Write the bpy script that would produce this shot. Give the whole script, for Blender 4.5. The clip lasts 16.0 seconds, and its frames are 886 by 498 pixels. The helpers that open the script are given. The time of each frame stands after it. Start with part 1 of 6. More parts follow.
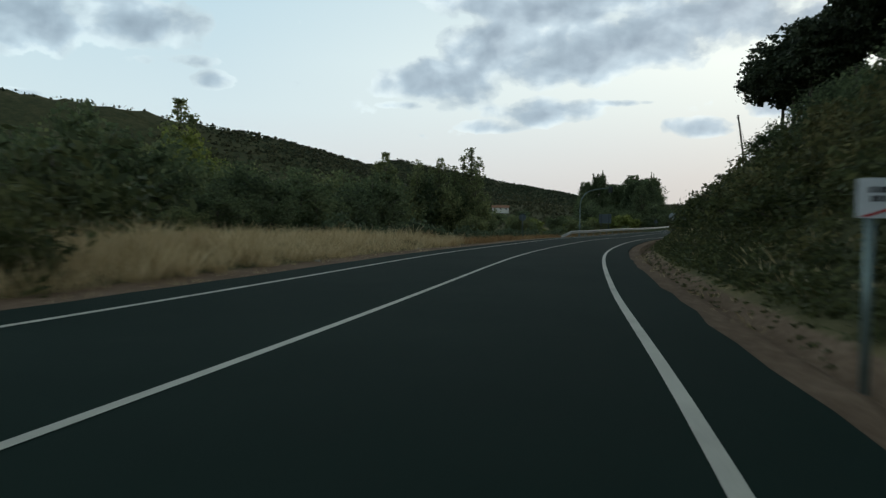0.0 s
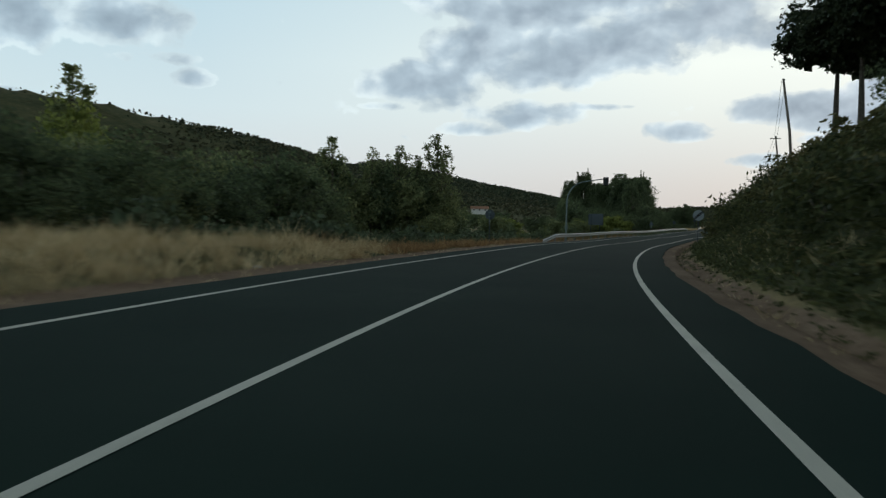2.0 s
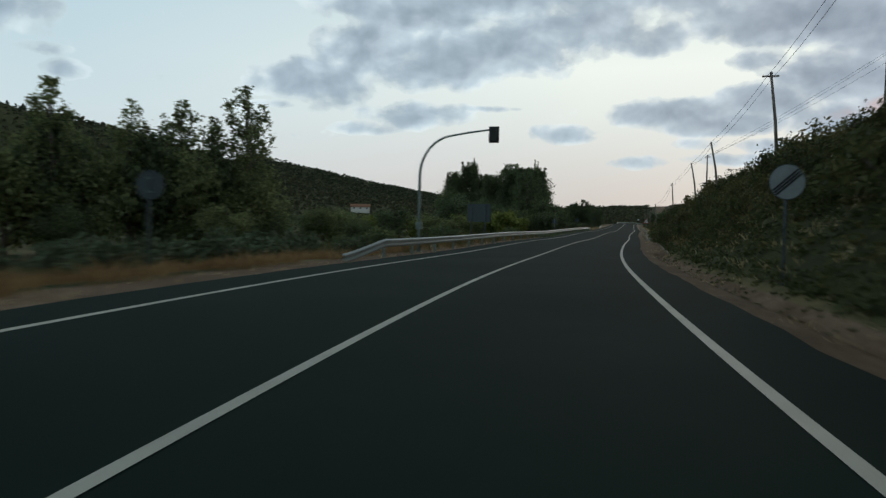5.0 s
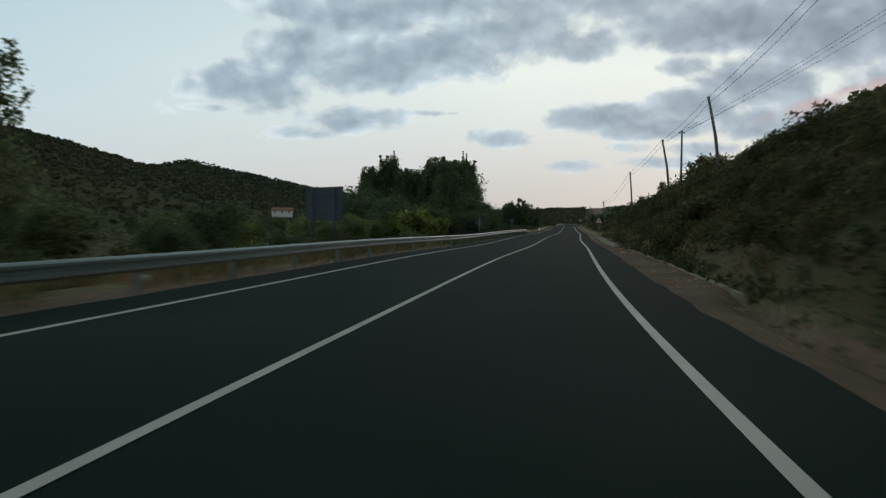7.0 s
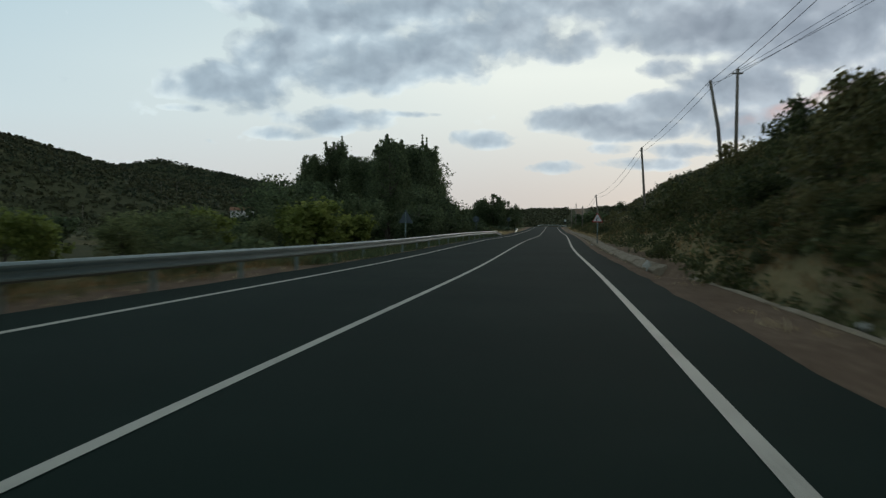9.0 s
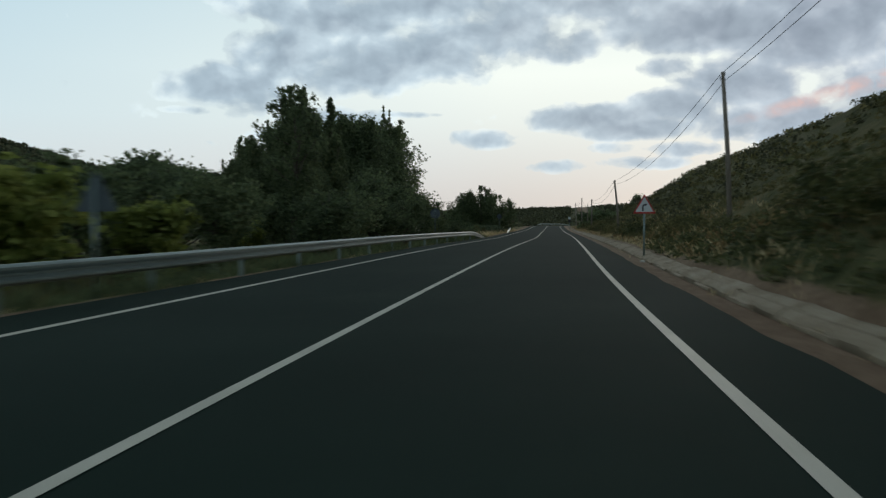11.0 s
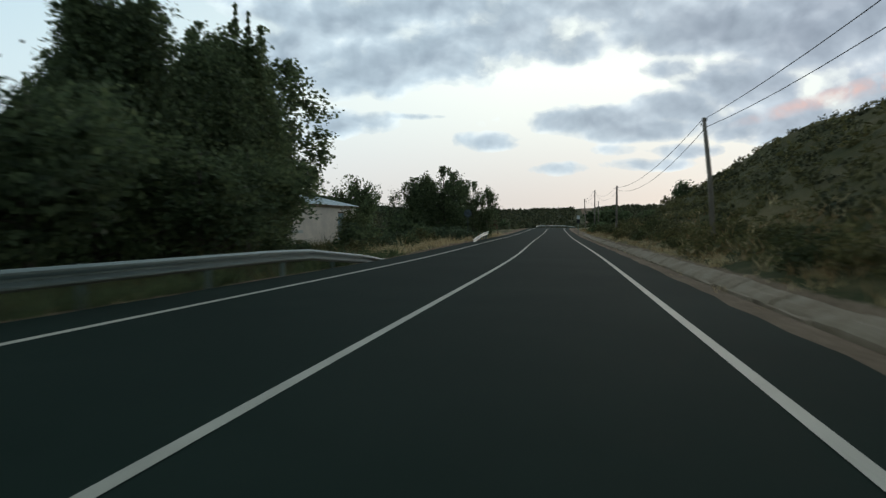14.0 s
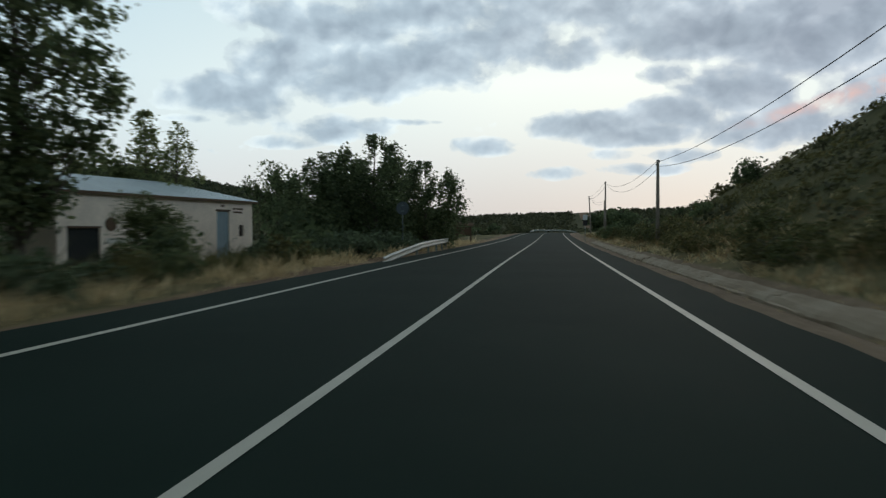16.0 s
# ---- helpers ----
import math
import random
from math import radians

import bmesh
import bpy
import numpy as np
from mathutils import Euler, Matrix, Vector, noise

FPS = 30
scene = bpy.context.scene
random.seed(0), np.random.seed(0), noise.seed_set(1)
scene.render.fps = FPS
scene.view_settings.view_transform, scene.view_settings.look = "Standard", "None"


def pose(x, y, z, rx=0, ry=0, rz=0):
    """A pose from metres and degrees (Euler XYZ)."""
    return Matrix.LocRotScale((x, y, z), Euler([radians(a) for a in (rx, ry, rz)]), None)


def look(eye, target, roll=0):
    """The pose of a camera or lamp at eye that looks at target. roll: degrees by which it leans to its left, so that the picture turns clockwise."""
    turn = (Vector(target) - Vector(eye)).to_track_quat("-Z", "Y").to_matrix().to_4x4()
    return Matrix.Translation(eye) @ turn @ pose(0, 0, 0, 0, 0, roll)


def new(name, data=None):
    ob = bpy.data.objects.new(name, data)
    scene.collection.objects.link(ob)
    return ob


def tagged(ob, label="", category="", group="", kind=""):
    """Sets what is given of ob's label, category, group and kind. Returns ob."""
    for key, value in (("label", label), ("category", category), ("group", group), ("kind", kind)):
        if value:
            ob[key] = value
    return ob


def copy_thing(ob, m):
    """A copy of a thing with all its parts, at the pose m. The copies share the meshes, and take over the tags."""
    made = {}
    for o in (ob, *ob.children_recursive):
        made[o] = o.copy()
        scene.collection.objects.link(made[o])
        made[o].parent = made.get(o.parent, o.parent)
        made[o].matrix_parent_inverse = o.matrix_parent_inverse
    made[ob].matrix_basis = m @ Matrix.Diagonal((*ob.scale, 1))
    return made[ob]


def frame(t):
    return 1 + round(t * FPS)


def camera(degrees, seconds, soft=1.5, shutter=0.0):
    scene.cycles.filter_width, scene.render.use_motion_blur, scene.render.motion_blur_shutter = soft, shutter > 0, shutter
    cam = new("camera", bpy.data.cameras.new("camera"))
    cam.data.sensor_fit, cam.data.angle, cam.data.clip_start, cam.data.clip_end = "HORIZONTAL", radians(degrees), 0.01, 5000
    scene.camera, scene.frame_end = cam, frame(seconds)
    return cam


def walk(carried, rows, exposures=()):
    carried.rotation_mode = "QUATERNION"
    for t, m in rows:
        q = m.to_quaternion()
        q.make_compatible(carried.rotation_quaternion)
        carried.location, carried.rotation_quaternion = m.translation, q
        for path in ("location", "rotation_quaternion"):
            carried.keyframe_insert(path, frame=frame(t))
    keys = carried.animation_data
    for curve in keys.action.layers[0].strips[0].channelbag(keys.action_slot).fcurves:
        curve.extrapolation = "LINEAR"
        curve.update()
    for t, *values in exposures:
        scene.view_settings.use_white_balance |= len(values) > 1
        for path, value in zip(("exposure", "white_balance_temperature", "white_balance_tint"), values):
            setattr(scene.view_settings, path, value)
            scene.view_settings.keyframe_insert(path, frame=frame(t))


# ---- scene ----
# ---------------------------------------------------------------- camera
cam = camera(62.19, 16.0, soft=1.35, shutter=0.7)
PATH = [
    (0.0, pose(13.368, -207.914, 2.476, 87.361, -0.584, 24.430)),
    (0.5, pose(12.092, -203.391, 2.369, 87.353, -1.157, 24.341)),
    (1.0, pose(10.775, -198.675, 2.272, 87.522, -1.439, 24.118)),
    (1.5, pose(9.434, -193.764, 2.187, 87.438, -1.343, 23.679)),
    (2.0, pose(8.093, -188.657, 2.110, 87.501, -1.161, 23.007)),
    (2.5, pose(6.779, -183.352, 2.037, 87.389, -0.988, 22.073)),
    (3.0, pose(5.522, -177.852, 1.959, 87.557, -0.958, 20.888)),
    (3.5, pose(4.366, -172.156, 1.874, 87.515, -1.086, 19.345)),
    (4.0, pose(3.330, -166.273, 1.791, 87.598, -0.981, 17.890)),
    (4.5, pose(2.440, -160.213, 1.719, 87.583, -0.975, 16.105)),
    (5.0, pose(1.711, -153.988, 1.668, 87.656, -1.124, 14.581)),
    (5.5, pose(1.131, -147.619, 1.626, 88.071, -1.050, 13.107)),
    (6.0, pose(0.702, -141.122, 1.572, 88.124, -0.845, 11.779)),
    (6.5, pose(0.406, -134.519, 1.492, 88.101, -0.644, 10.679)),
    (7.0, pose(0.220, -127.828, 1.399, 88.035, -0.484, 9.831)),
    (7.5, pose(0.115, -121.064, 1.323, 87.973, -0.422, 9.293)),
    (8.0, pose(0.052, -114.235, 1.292, 88.076, -0.379, 9.074)),
    (8.5, pose(0.013, -107.348, 1.290, 88.034, -0.388, 8.823)),
    (9.0, pose(0.015, -100.405, 1.286, 88.133, -0.412, 8.483)),
    (9.5, pose(0.024, -93.415, 1.257, 87.988, -0.455, 8.705)),
    (10.0, pose(0.005, -86.384, 1.209, 88.006, -0.399, 8.853)),
    (10.5, pose(-0.021, -79.324, 1.164, 88.060, -0.247, 8.814)),
    (11.0, pose(-0.030, -72.242, 1.135, 88.151, 0.003, 8.597)),
    (11.5, pose(-0.009, -65.145, 1.127, 88.190, 0.320, 8.380)),
    (12.0, pose(0.020, -58.033, 1.138, 88.259, 0.551, 8.459)),
    (12.5, pose(0.042, -50.902, 1.165, 88.441, 0.526, 8.458)),
    (13.0, pose(0.061, -43.746, 1.192, 88.354, 0.154, 8.536)),
    (13.5, pose(0.068, -36.559, 1.205, 88.344, -0.031, 8.645)),
    (14.0, pose(0.056, -29.336, 1.200, 88.282, -0.083, 8.825)),
    (14.5, pose(0.027, -22.073, 1.183, 88.385, -0.128, 8.877)),
    (15.0, pose(0.009, -14.764, 1.161, 88.322, -0.233, 8.691)),
    (15.5, pose(0.004, -7.407, 1.143, 88.563, -0.081, 8.689)),
    (16.0, pose(0.000, 0.000, 1.141, 88.705, 0.182, 8.634)),
]
EXPOSURES = [(0.0, 0.0), (2.0, -0.03), (4.5, -0.11), (7.5, -0.18), (9.0, -0.18), (11.5, 0.0), (12.5, 0.05), (13.2, 0.12), (14.0, 0.08), (14.6, 0.16), (15.2, 0.18), (16.0, 0.02)]
walk(cam, PATH, EXPOSURES)

# ---------------------------------------------------------------- sky and sun
SUN_AZ, SUN_EL = radians(-14.0), radians(5.0)     # azimuth counted to the left of +y


def math_node(tree, op, a, b=None, c=None, clamp=False):
    n = tree.nodes.new("ShaderNodeMath")
    n.operation, n.use_clamp = op, clamp
    for i, v in enumerate((a, b, c)):
        if v is None:
            continue
        if isinstance(v, (int, float)):
            n.inputs[i].default_value = v
        else:
            tree.links.new(v, n.inputs[i])
    return n.outputs[0]


def ramp_node(tree, fac, stops, mode="LINEAR"):
    n = tree.nodes.new("ShaderNodeValToRGB")
    n.color_ramp.interpolation = mode
    els = n.color_ramp.elements
    while len(els) < len(stops):
        els.new(0.5)
    for e, (p, c) in zip(els, stops):
        e.position = p
        e.color = (*c, 1) if len(c) == 3 else c
    tree.links.new(fac, n.inputs[0])
    return n.outputs[0]


def noise_node(tree, vec, scale, detail=4.0, rough=0.55, distort=0.0):
    n = tree.nodes.new("ShaderNodeTexNoise")
    n.inputs["Scale"].default_value = scale
    n.inputs["Detail"].default_value = detail
    n.inputs["Roughness"].default_value = rough
    n.inputs["Distortion"].default_value = distort
    if vec is not None:
        tree.links.new(vec, n.inputs["Vector"])
    return n.outputs["Fac"]


def mix_node(tree, fac, a, b, blend="MIX"):
    n = tree.nodes.new("ShaderNodeMix")
    n.data_type, n.blend_type = "RGBA", blend
    for sock, v in ((n.inputs[0], fac), (n.inputs[6], a), (n.inputs[7], b)):
        if isinstance(v, (int, float)):
            sock.default_value = v
        elif isinstance(v, tuple):
            sock.default_value = (*v, 1)
        else:
            tree.links.new(v, sock)
    return n.outputs[2]


# cloud banks: azimuth (left of +y), elevation, half sizes, weight; degrees
CLOUDS = [
    (24.3, 10.1, 5.2, 1.8, 1.1), (20.0, 12.5, 4.8, 2.8, 1.0), (14.8, 12.3, 5.8, 2.6, 1.05), (9.6, 13.2, 5.9, 2.6, 1.0), (3.5, 14.4, 6.3, 2.2, 1.0), (-1.2, 13.5, 2.6, 1.5, 0.9),
    (16.6, 15.5, 7.2, 2.0, 1.0), (7.9, 16.9, 11.0, 2.0, 1.0), (-2.8, 16.6, 8.3, 1.8, 1.0), (-11.0, 14.4, 7.7, 2.1, 1.3), (-17.6, 13.4, 5.8, 2.9, 1.25), (-20.5, 15.8, 7.0, 3.5, 1.3),
    (27.5, 8.4, 1.9, 0.4, 0.8), (17.0, 7.9, 4.8, 1.15, 0.88), (20.5, 6.9, 2.8, 0.6, 0.75), (5.6, 6.6, 3.1, 0.75, 0.82), (-3.0, 8.1, 5.6, 1.15, 1.1), (-5.9, 7.3, 5.0, 1.0, 1.1),
    (-9.1, 8.8, 3.6, 1.4, 1.1), (-13.0, 10.2, 4.4, 1.9, 1.1), (-8.3, 11.6, 2.4, 0.8, 0.8), (-15.5, 7.4, 6.0, 1.5, 1.0), (-24.0, 9.0, 6.0, 2.6, 1.0),
    (-0.2, 4.5, 3.0, 0.55, 0.68), (-6.3, 4.7, 3.6, 0.55, 0.7), (-9.2, 5.6, 3.4, 0.6, 0.75), (-4.3, 5.8, 2.4, 0.45, 0.6), (10.5, 8.5, 3.1, 0.3, 0.7), (22.9, 15.9, 3.5, 1.4, 0.9),
    (53.4, 12.8, 3.4, 2.4, 1.0), (47.0, 13.6, 4.8, 2.3, 1.0), (44.8, 10.9, 3.4, 0.5, 0.62), (41.8, 9.7, 1.7, 0.7, 0.66), (54.8, 7.9, 1.6, 0.4, 0.8),
    (12.0, 20.5, 22.0, 3.4, 1.0), (-16.0, 21.0, 16.0, 4.0, 1.2), (58.0, 16.0, 6.0, 3.0, 0.9)]

world = bpy.data.worlds.new("dusk_sky")
scene.world = world
world.use_nodes = True
wt = world.node_tree
wt.nodes.clear()
coord = wt.nodes.new("ShaderNodeTexCoord")
sep = wt.nodes.new("ShaderNodeSeparateXYZ")
wt.links.new(coord.outputs["Generated"], sep.inputs[0])
sx, sy, sz = sep.outputs
el = math_node(wt, "MULTIPLY", math_node(wt, "ARCSINE", sz), 180 / math.pi)
az = math_node(wt, "MULTIPLY", math_node(wt, "ARCTAN2", math_node(wt, "MULTIPLY", sx, -1.0), sy), 180 / math.pi)
flat = wt.nodes.new("ShaderNodeCombineXYZ")
wt.links.new(math_node(wt, "MULTIPLY", az, 0.24), flat.inputs[0])
wt.links.new(math_node(wt, "MULTIPLY", el, 0.33), flat.inputs[1])
n_mid = noise_node(wt, flat.outputs[0], 1.15, 5.0, 0.50, 0.25)
n_fine = noise_node(wt, flat.outputs[0], 3.0, 4.0, 0.5, 0.3)
n_tone = noise_node(wt, flat.outputs[0], 1.2, 3.0, 0.45, 0.2)
total = None
for c_az, c_el, w_az, w_el, amp in CLOUDS:
    dx = math_node(wt, "DIVIDE", math_node(wt, "SUBTRACT", az, c_az), w_az)
    dy = math_node(wt, "DIVIDE", math_node(wt, "SUBTRACT", el, c_el), w_el)
    q = math_node(wt, "ADD", math_node(wt, "MULTIPLY", dx, dx), math_node(wt, "MULTIPLY", dy, dy))
    blob = math_node(wt, "MULTIPLY", math_node(wt, "SUBTRACT", 1.0, math_node(wt, "MULTIPLY", q, 0.62)), amp)
    total = blob if total is None else math_node(wt, "SMOOTH_MAX", total, blob, 0.25)
total = math_node(wt, "MAXIMUM", total, -0.5)
# unseen high overcast overhead and behind, added to hold light off the road
over = math_node(wt, "MULTIPLY", math_node(wt, "SUBTRACT", el, 20.0), 0.07, clamp=True)
total = math_node(wt, "MAXIMUM", total, math_node(wt, "MULTIPLY", over, 0.9))
field = math_node(wt, "ADD", math_node(wt, "MULTIPLY", total, 0.66), math_node(wt, "ADD", math_node(wt, "MULTIPLY", n_mid, 1.15), math_node(wt, "MULTIPLY_ADD", n_fine, 0.30, 0.06)))
half_field = math_node(wt, "MULTIPLY", field, 0.5)
dens = ramp_node(wt, half_field, [(0.480, (0, 0, 0)), (0.535, (0.62, 0.62, 0.62)), (0.60, (1, 1, 1))], "EASE")
thick = ramp_node(wt, half_field, [(0.49, (0.72, 0.78, 0.85)), (0.56, (0.635, 0.695, 0.775)), (0.65, (0.475, 0.55, 0.655)), (0.80, (0.36, 0.42, 0.515))])
tone = ramp_node(wt, n_tone, [(0.36, (0.88, 0.89, 0.90)), (0.50, (1.03, 1.03, 1.03)), (0.64, (1.32, 1.29, 1.25))])
thick = mix_node(wt, 1.0, thick, tone, "MULTIPLY")
# clear air: pale blue to the side, white and rosy below toward the hidden sunset
rise = math_node(wt, "MULTIPLY", el, 1 / 60.0, clamp=True)
clear_side = ramp_node(wt, rise, [(0.0, (0.72, 0.70, 0.72)), (0.06, (0.77, 0.775, 0.825)), (0.13, (0.735, 0.815, 0.89)), (0.27, (0.605, 0.745, 0.865)), (0.42, (0.50, 0.58, 0.60)), (0.75, (0.21, 0.24, 0.235)), (1.0, (0.16, 0.18, 0.175))])
clear_glow = ramp_node(wt, rise, [(0.0, (0.655, 0.60, 0.612)), (0.045, (0.735, 0.69, 0.70)), (0.09, (0.815, 0.80, 0.81)), (0.135, (0.90, 0.915, 0.91)), (0.19, (1.0, 1.02, 1.0)), (0.30, (0.82, 0.88, 0.91)), (0.42, (0.50, 0.58, 0.60)), (0.75, (0.21, 0.24, 0.235)), (1.0, (0.16, 0.18, 0.175))])
glow = math_node(wt, "SUBTRACT", 1.15, math_node(wt, "DIVIDE", math_node(wt, "ABSOLUTE", math_node(wt, "ADD", az, 2.0)), 38.0), clamp=True)
clear = mix_node(wt, glow, clear_side, clear_glow)
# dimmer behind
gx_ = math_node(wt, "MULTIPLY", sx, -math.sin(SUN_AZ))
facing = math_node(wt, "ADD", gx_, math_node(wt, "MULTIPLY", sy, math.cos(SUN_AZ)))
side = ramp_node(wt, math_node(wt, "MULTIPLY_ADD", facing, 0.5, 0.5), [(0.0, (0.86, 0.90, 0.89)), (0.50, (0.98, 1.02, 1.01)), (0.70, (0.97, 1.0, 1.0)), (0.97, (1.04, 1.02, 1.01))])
sky = wt.nodes.new("ShaderNodeTexSky")
sky.sky_type, sky.sun_disc, sky.sun_elevation, sky.sun_rotation = "NISHITA", False, SUN_EL, -SUN_AZ
sky_dim = mix_node(wt, 1.0, sky.outputs[0], (0.06, 0.06, 0.06), "MULTIPLY")
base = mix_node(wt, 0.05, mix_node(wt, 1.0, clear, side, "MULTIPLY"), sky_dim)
warm = ramp_node(wt, math_node(wt, "MULTIPLY_ADD", az, 0.025, 0.5, clamp=True), [(0.05, (0.92, 0.885, 0.895)), (0.45, (1.0, 0.98, 0.965)), (0.75, (0.985, 1.0, 1.0))])
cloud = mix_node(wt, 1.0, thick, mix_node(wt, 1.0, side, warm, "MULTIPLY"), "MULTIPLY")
# rosy undersides low toward the sunset: a thin slanting band
pz = math_node(wt, "DIVIDE", math_node(wt, "ADD", az, 20.5), 8.5)
lift = math_node(wt, "MULTIPLY_ADD", math_node(wt, "ADD", az, 18.3), -0.24, 8.75)
pe = math_node(wt, "DIVIDE", math_node(wt, "SUBTRACT", el, lift), 0.75)
pink = math_node(wt, "SUBTRACT", 1.0, math_node(wt, "ADD", math_node(wt, "MULTIPLY", pz, pz), math_node(wt, "MULTIPLY", pe, pe)), clamp=True)
pink = math_node(wt, "MULTIPLY", pink, math_node(wt, "MULTIPLY_ADD", n_fine, 3.0, -0.9), clamp=True)
# clouds dimmed with height so that less light falls on level ground
high = ramp_node(wt, math_node(wt, "MULTIPLY", el, 1 / 90.0, clamp=True), [(0.22, (1, 1, 1)), (0.45, (0.46, 0.475, 0.455)), (1.0, (0.30, 0.31, 0.295))])
cloud = mix_node(wt, 1.0, cloud, high, "MULTIPLY")
cloud = mix_node(wt, math_node(wt, "MULTIPLY", pink, 0.8), cloud, (0.84, 0.53, 0.49))
final = mix_node(wt, 1.0, mix_node(wt, dens, base, cloud), (0.945, 1.012, 0.985), "MULTIPLY")
bg = wt.nodes.new("ShaderNodeBackground")
bg.inputs["Strength"].default_value = 1.0
wt.links.new(final, bg.inputs["Color"])
wo = wt.nodes.new("ShaderNodeOutputWorld")
wt.links.new(bg.outputs[0], wo.inputs[0])

sun_data = bpy.data.lights.new("evening_sun", "SUN")
sun_data.energy, sun_data.angle, sun_data.color = 0.25, radians(20), (1.0, 0.86, 0.74)
sun = new("evening_sun", sun_data)
sun.matrix_world = look((0, 0, 60), (math.sin(SUN_AZ) * 40, -math.cos(SUN_AZ) * 40, 60 - 40 * math.tan(radians(12))))

# ---------------------------------------------------------------- materials


def material(name, rough=0.8, metal=0.0, spec=0.3):
    m = bpy.data.materials.new(name)
    m.use_nodes = True
    t = m.node_tree
    b = t.nodes["Principled BSDF"]
    b.inputs["Roughness"].default_value = rough
    b.inputs["Metallic"].default_value = metal
    b.inputs["Specular IOR Level"].default_value = spec
    return m, t, b


def world_pos(t):
    return t.nodes.new("ShaderNodeNewGeometry").outputs["Position"]


def bump(t, b, height, strength=0.4, distance=0.02):
    n = t.nodes.new("ShaderNodeBump")
    n.inputs["Strength"].default_value, n.inputs["Distance"].default_value = strength, distance
    t.links.new(height, n.inputs["Height"])
    t.links.new(n.outputs[0], b.inputs["Normal"])


def plain(name, col, rough=0.6, metal=0.0, vary=0.18, scale=6.0, spec=0.3):
    """A painted or solid surface with slight wear at two scales."""
    m, t, b = material(name, rough, metal, spec)
    p = world_pos(t)
    f = math_node(t, "ADD", math_node(t, "MULTIPLY", noise_node(t, p, scale, 5), 0.6), math_node(t, "MULTIPLY", noise_node(t, p, scale * 9, 3), 0.4))
    lo = tuple(max(0.0, c * (1 - vary)) for c in col)
    hi = tuple(min(1.0, c * (1 + vary)) for c in col)
    t.links.new(ramp_node(t, f, [(0.3, lo), (0.7, hi)]), b.inputs["Base Color"])
    r = math_node(t, "MULTIPLY_ADD", noise_node(t, p, scale * 2, 3), 0.2, rough - 0.1)
    t.links.new(r, b.inputs["Roughness"])
    return m


def asphalt_material():
    m, t, b = material("asphalt", 0.9, 0.0, 0.05)
    p = world_pos(t)
    big = noise_node(t, p, 0.22, 4, 0.6)
    mid = noise_node(t, p, 2.6, 4, 0.6)
    grit = noise_node(t, p, 95.0, 2, 0.6)
    f = math_node(t, "ADD", math_node(t, "MULTIPLY", big, 0.45), math_node(t, "ADD", math_node(t, "MULTIPLY", mid, 0.2), math_node(t, "MULTIPLY", grit, 0.35)))
    t.links.new(ramp_node(t, f, [(0.28, (0.0070, 0.0180, 0.0138)), (0.5, (0.0116, 0.0266, 0.0208)), (0.72, (0.0230, 0.0410, 0.0335))]), b.inputs["Base Color"])
    t.links.new(math_node(t, "MULTIPLY_ADD", mid, 0.16, 0.78), b.inputs["Roughness"])
    bump(t, b, grit, 0.5, 0.006)
    return m


def line_material():
    m, t, b = material("road_paint", 0.6, 0.0, 0.4)
    p = world_pos(t)
    wear = math_node(t, "ADD", math_node(t, "MULTIPLY", noise_node(t, p, 1.2, 5, 0.65), 0.55), math_node(t, "MULTIPLY", noise_node(t, p, 38.0, 3, 0.7), 0.45))
    t.links.new(ramp_node(t, wear, [(0.31, (0.24, 0.235, 0.195)), (0.44, (0.47, 0.455, 0.385)), (0.7, (0.64, 0.615, 0.525))]), b.inputs["Base Color"])
    return m


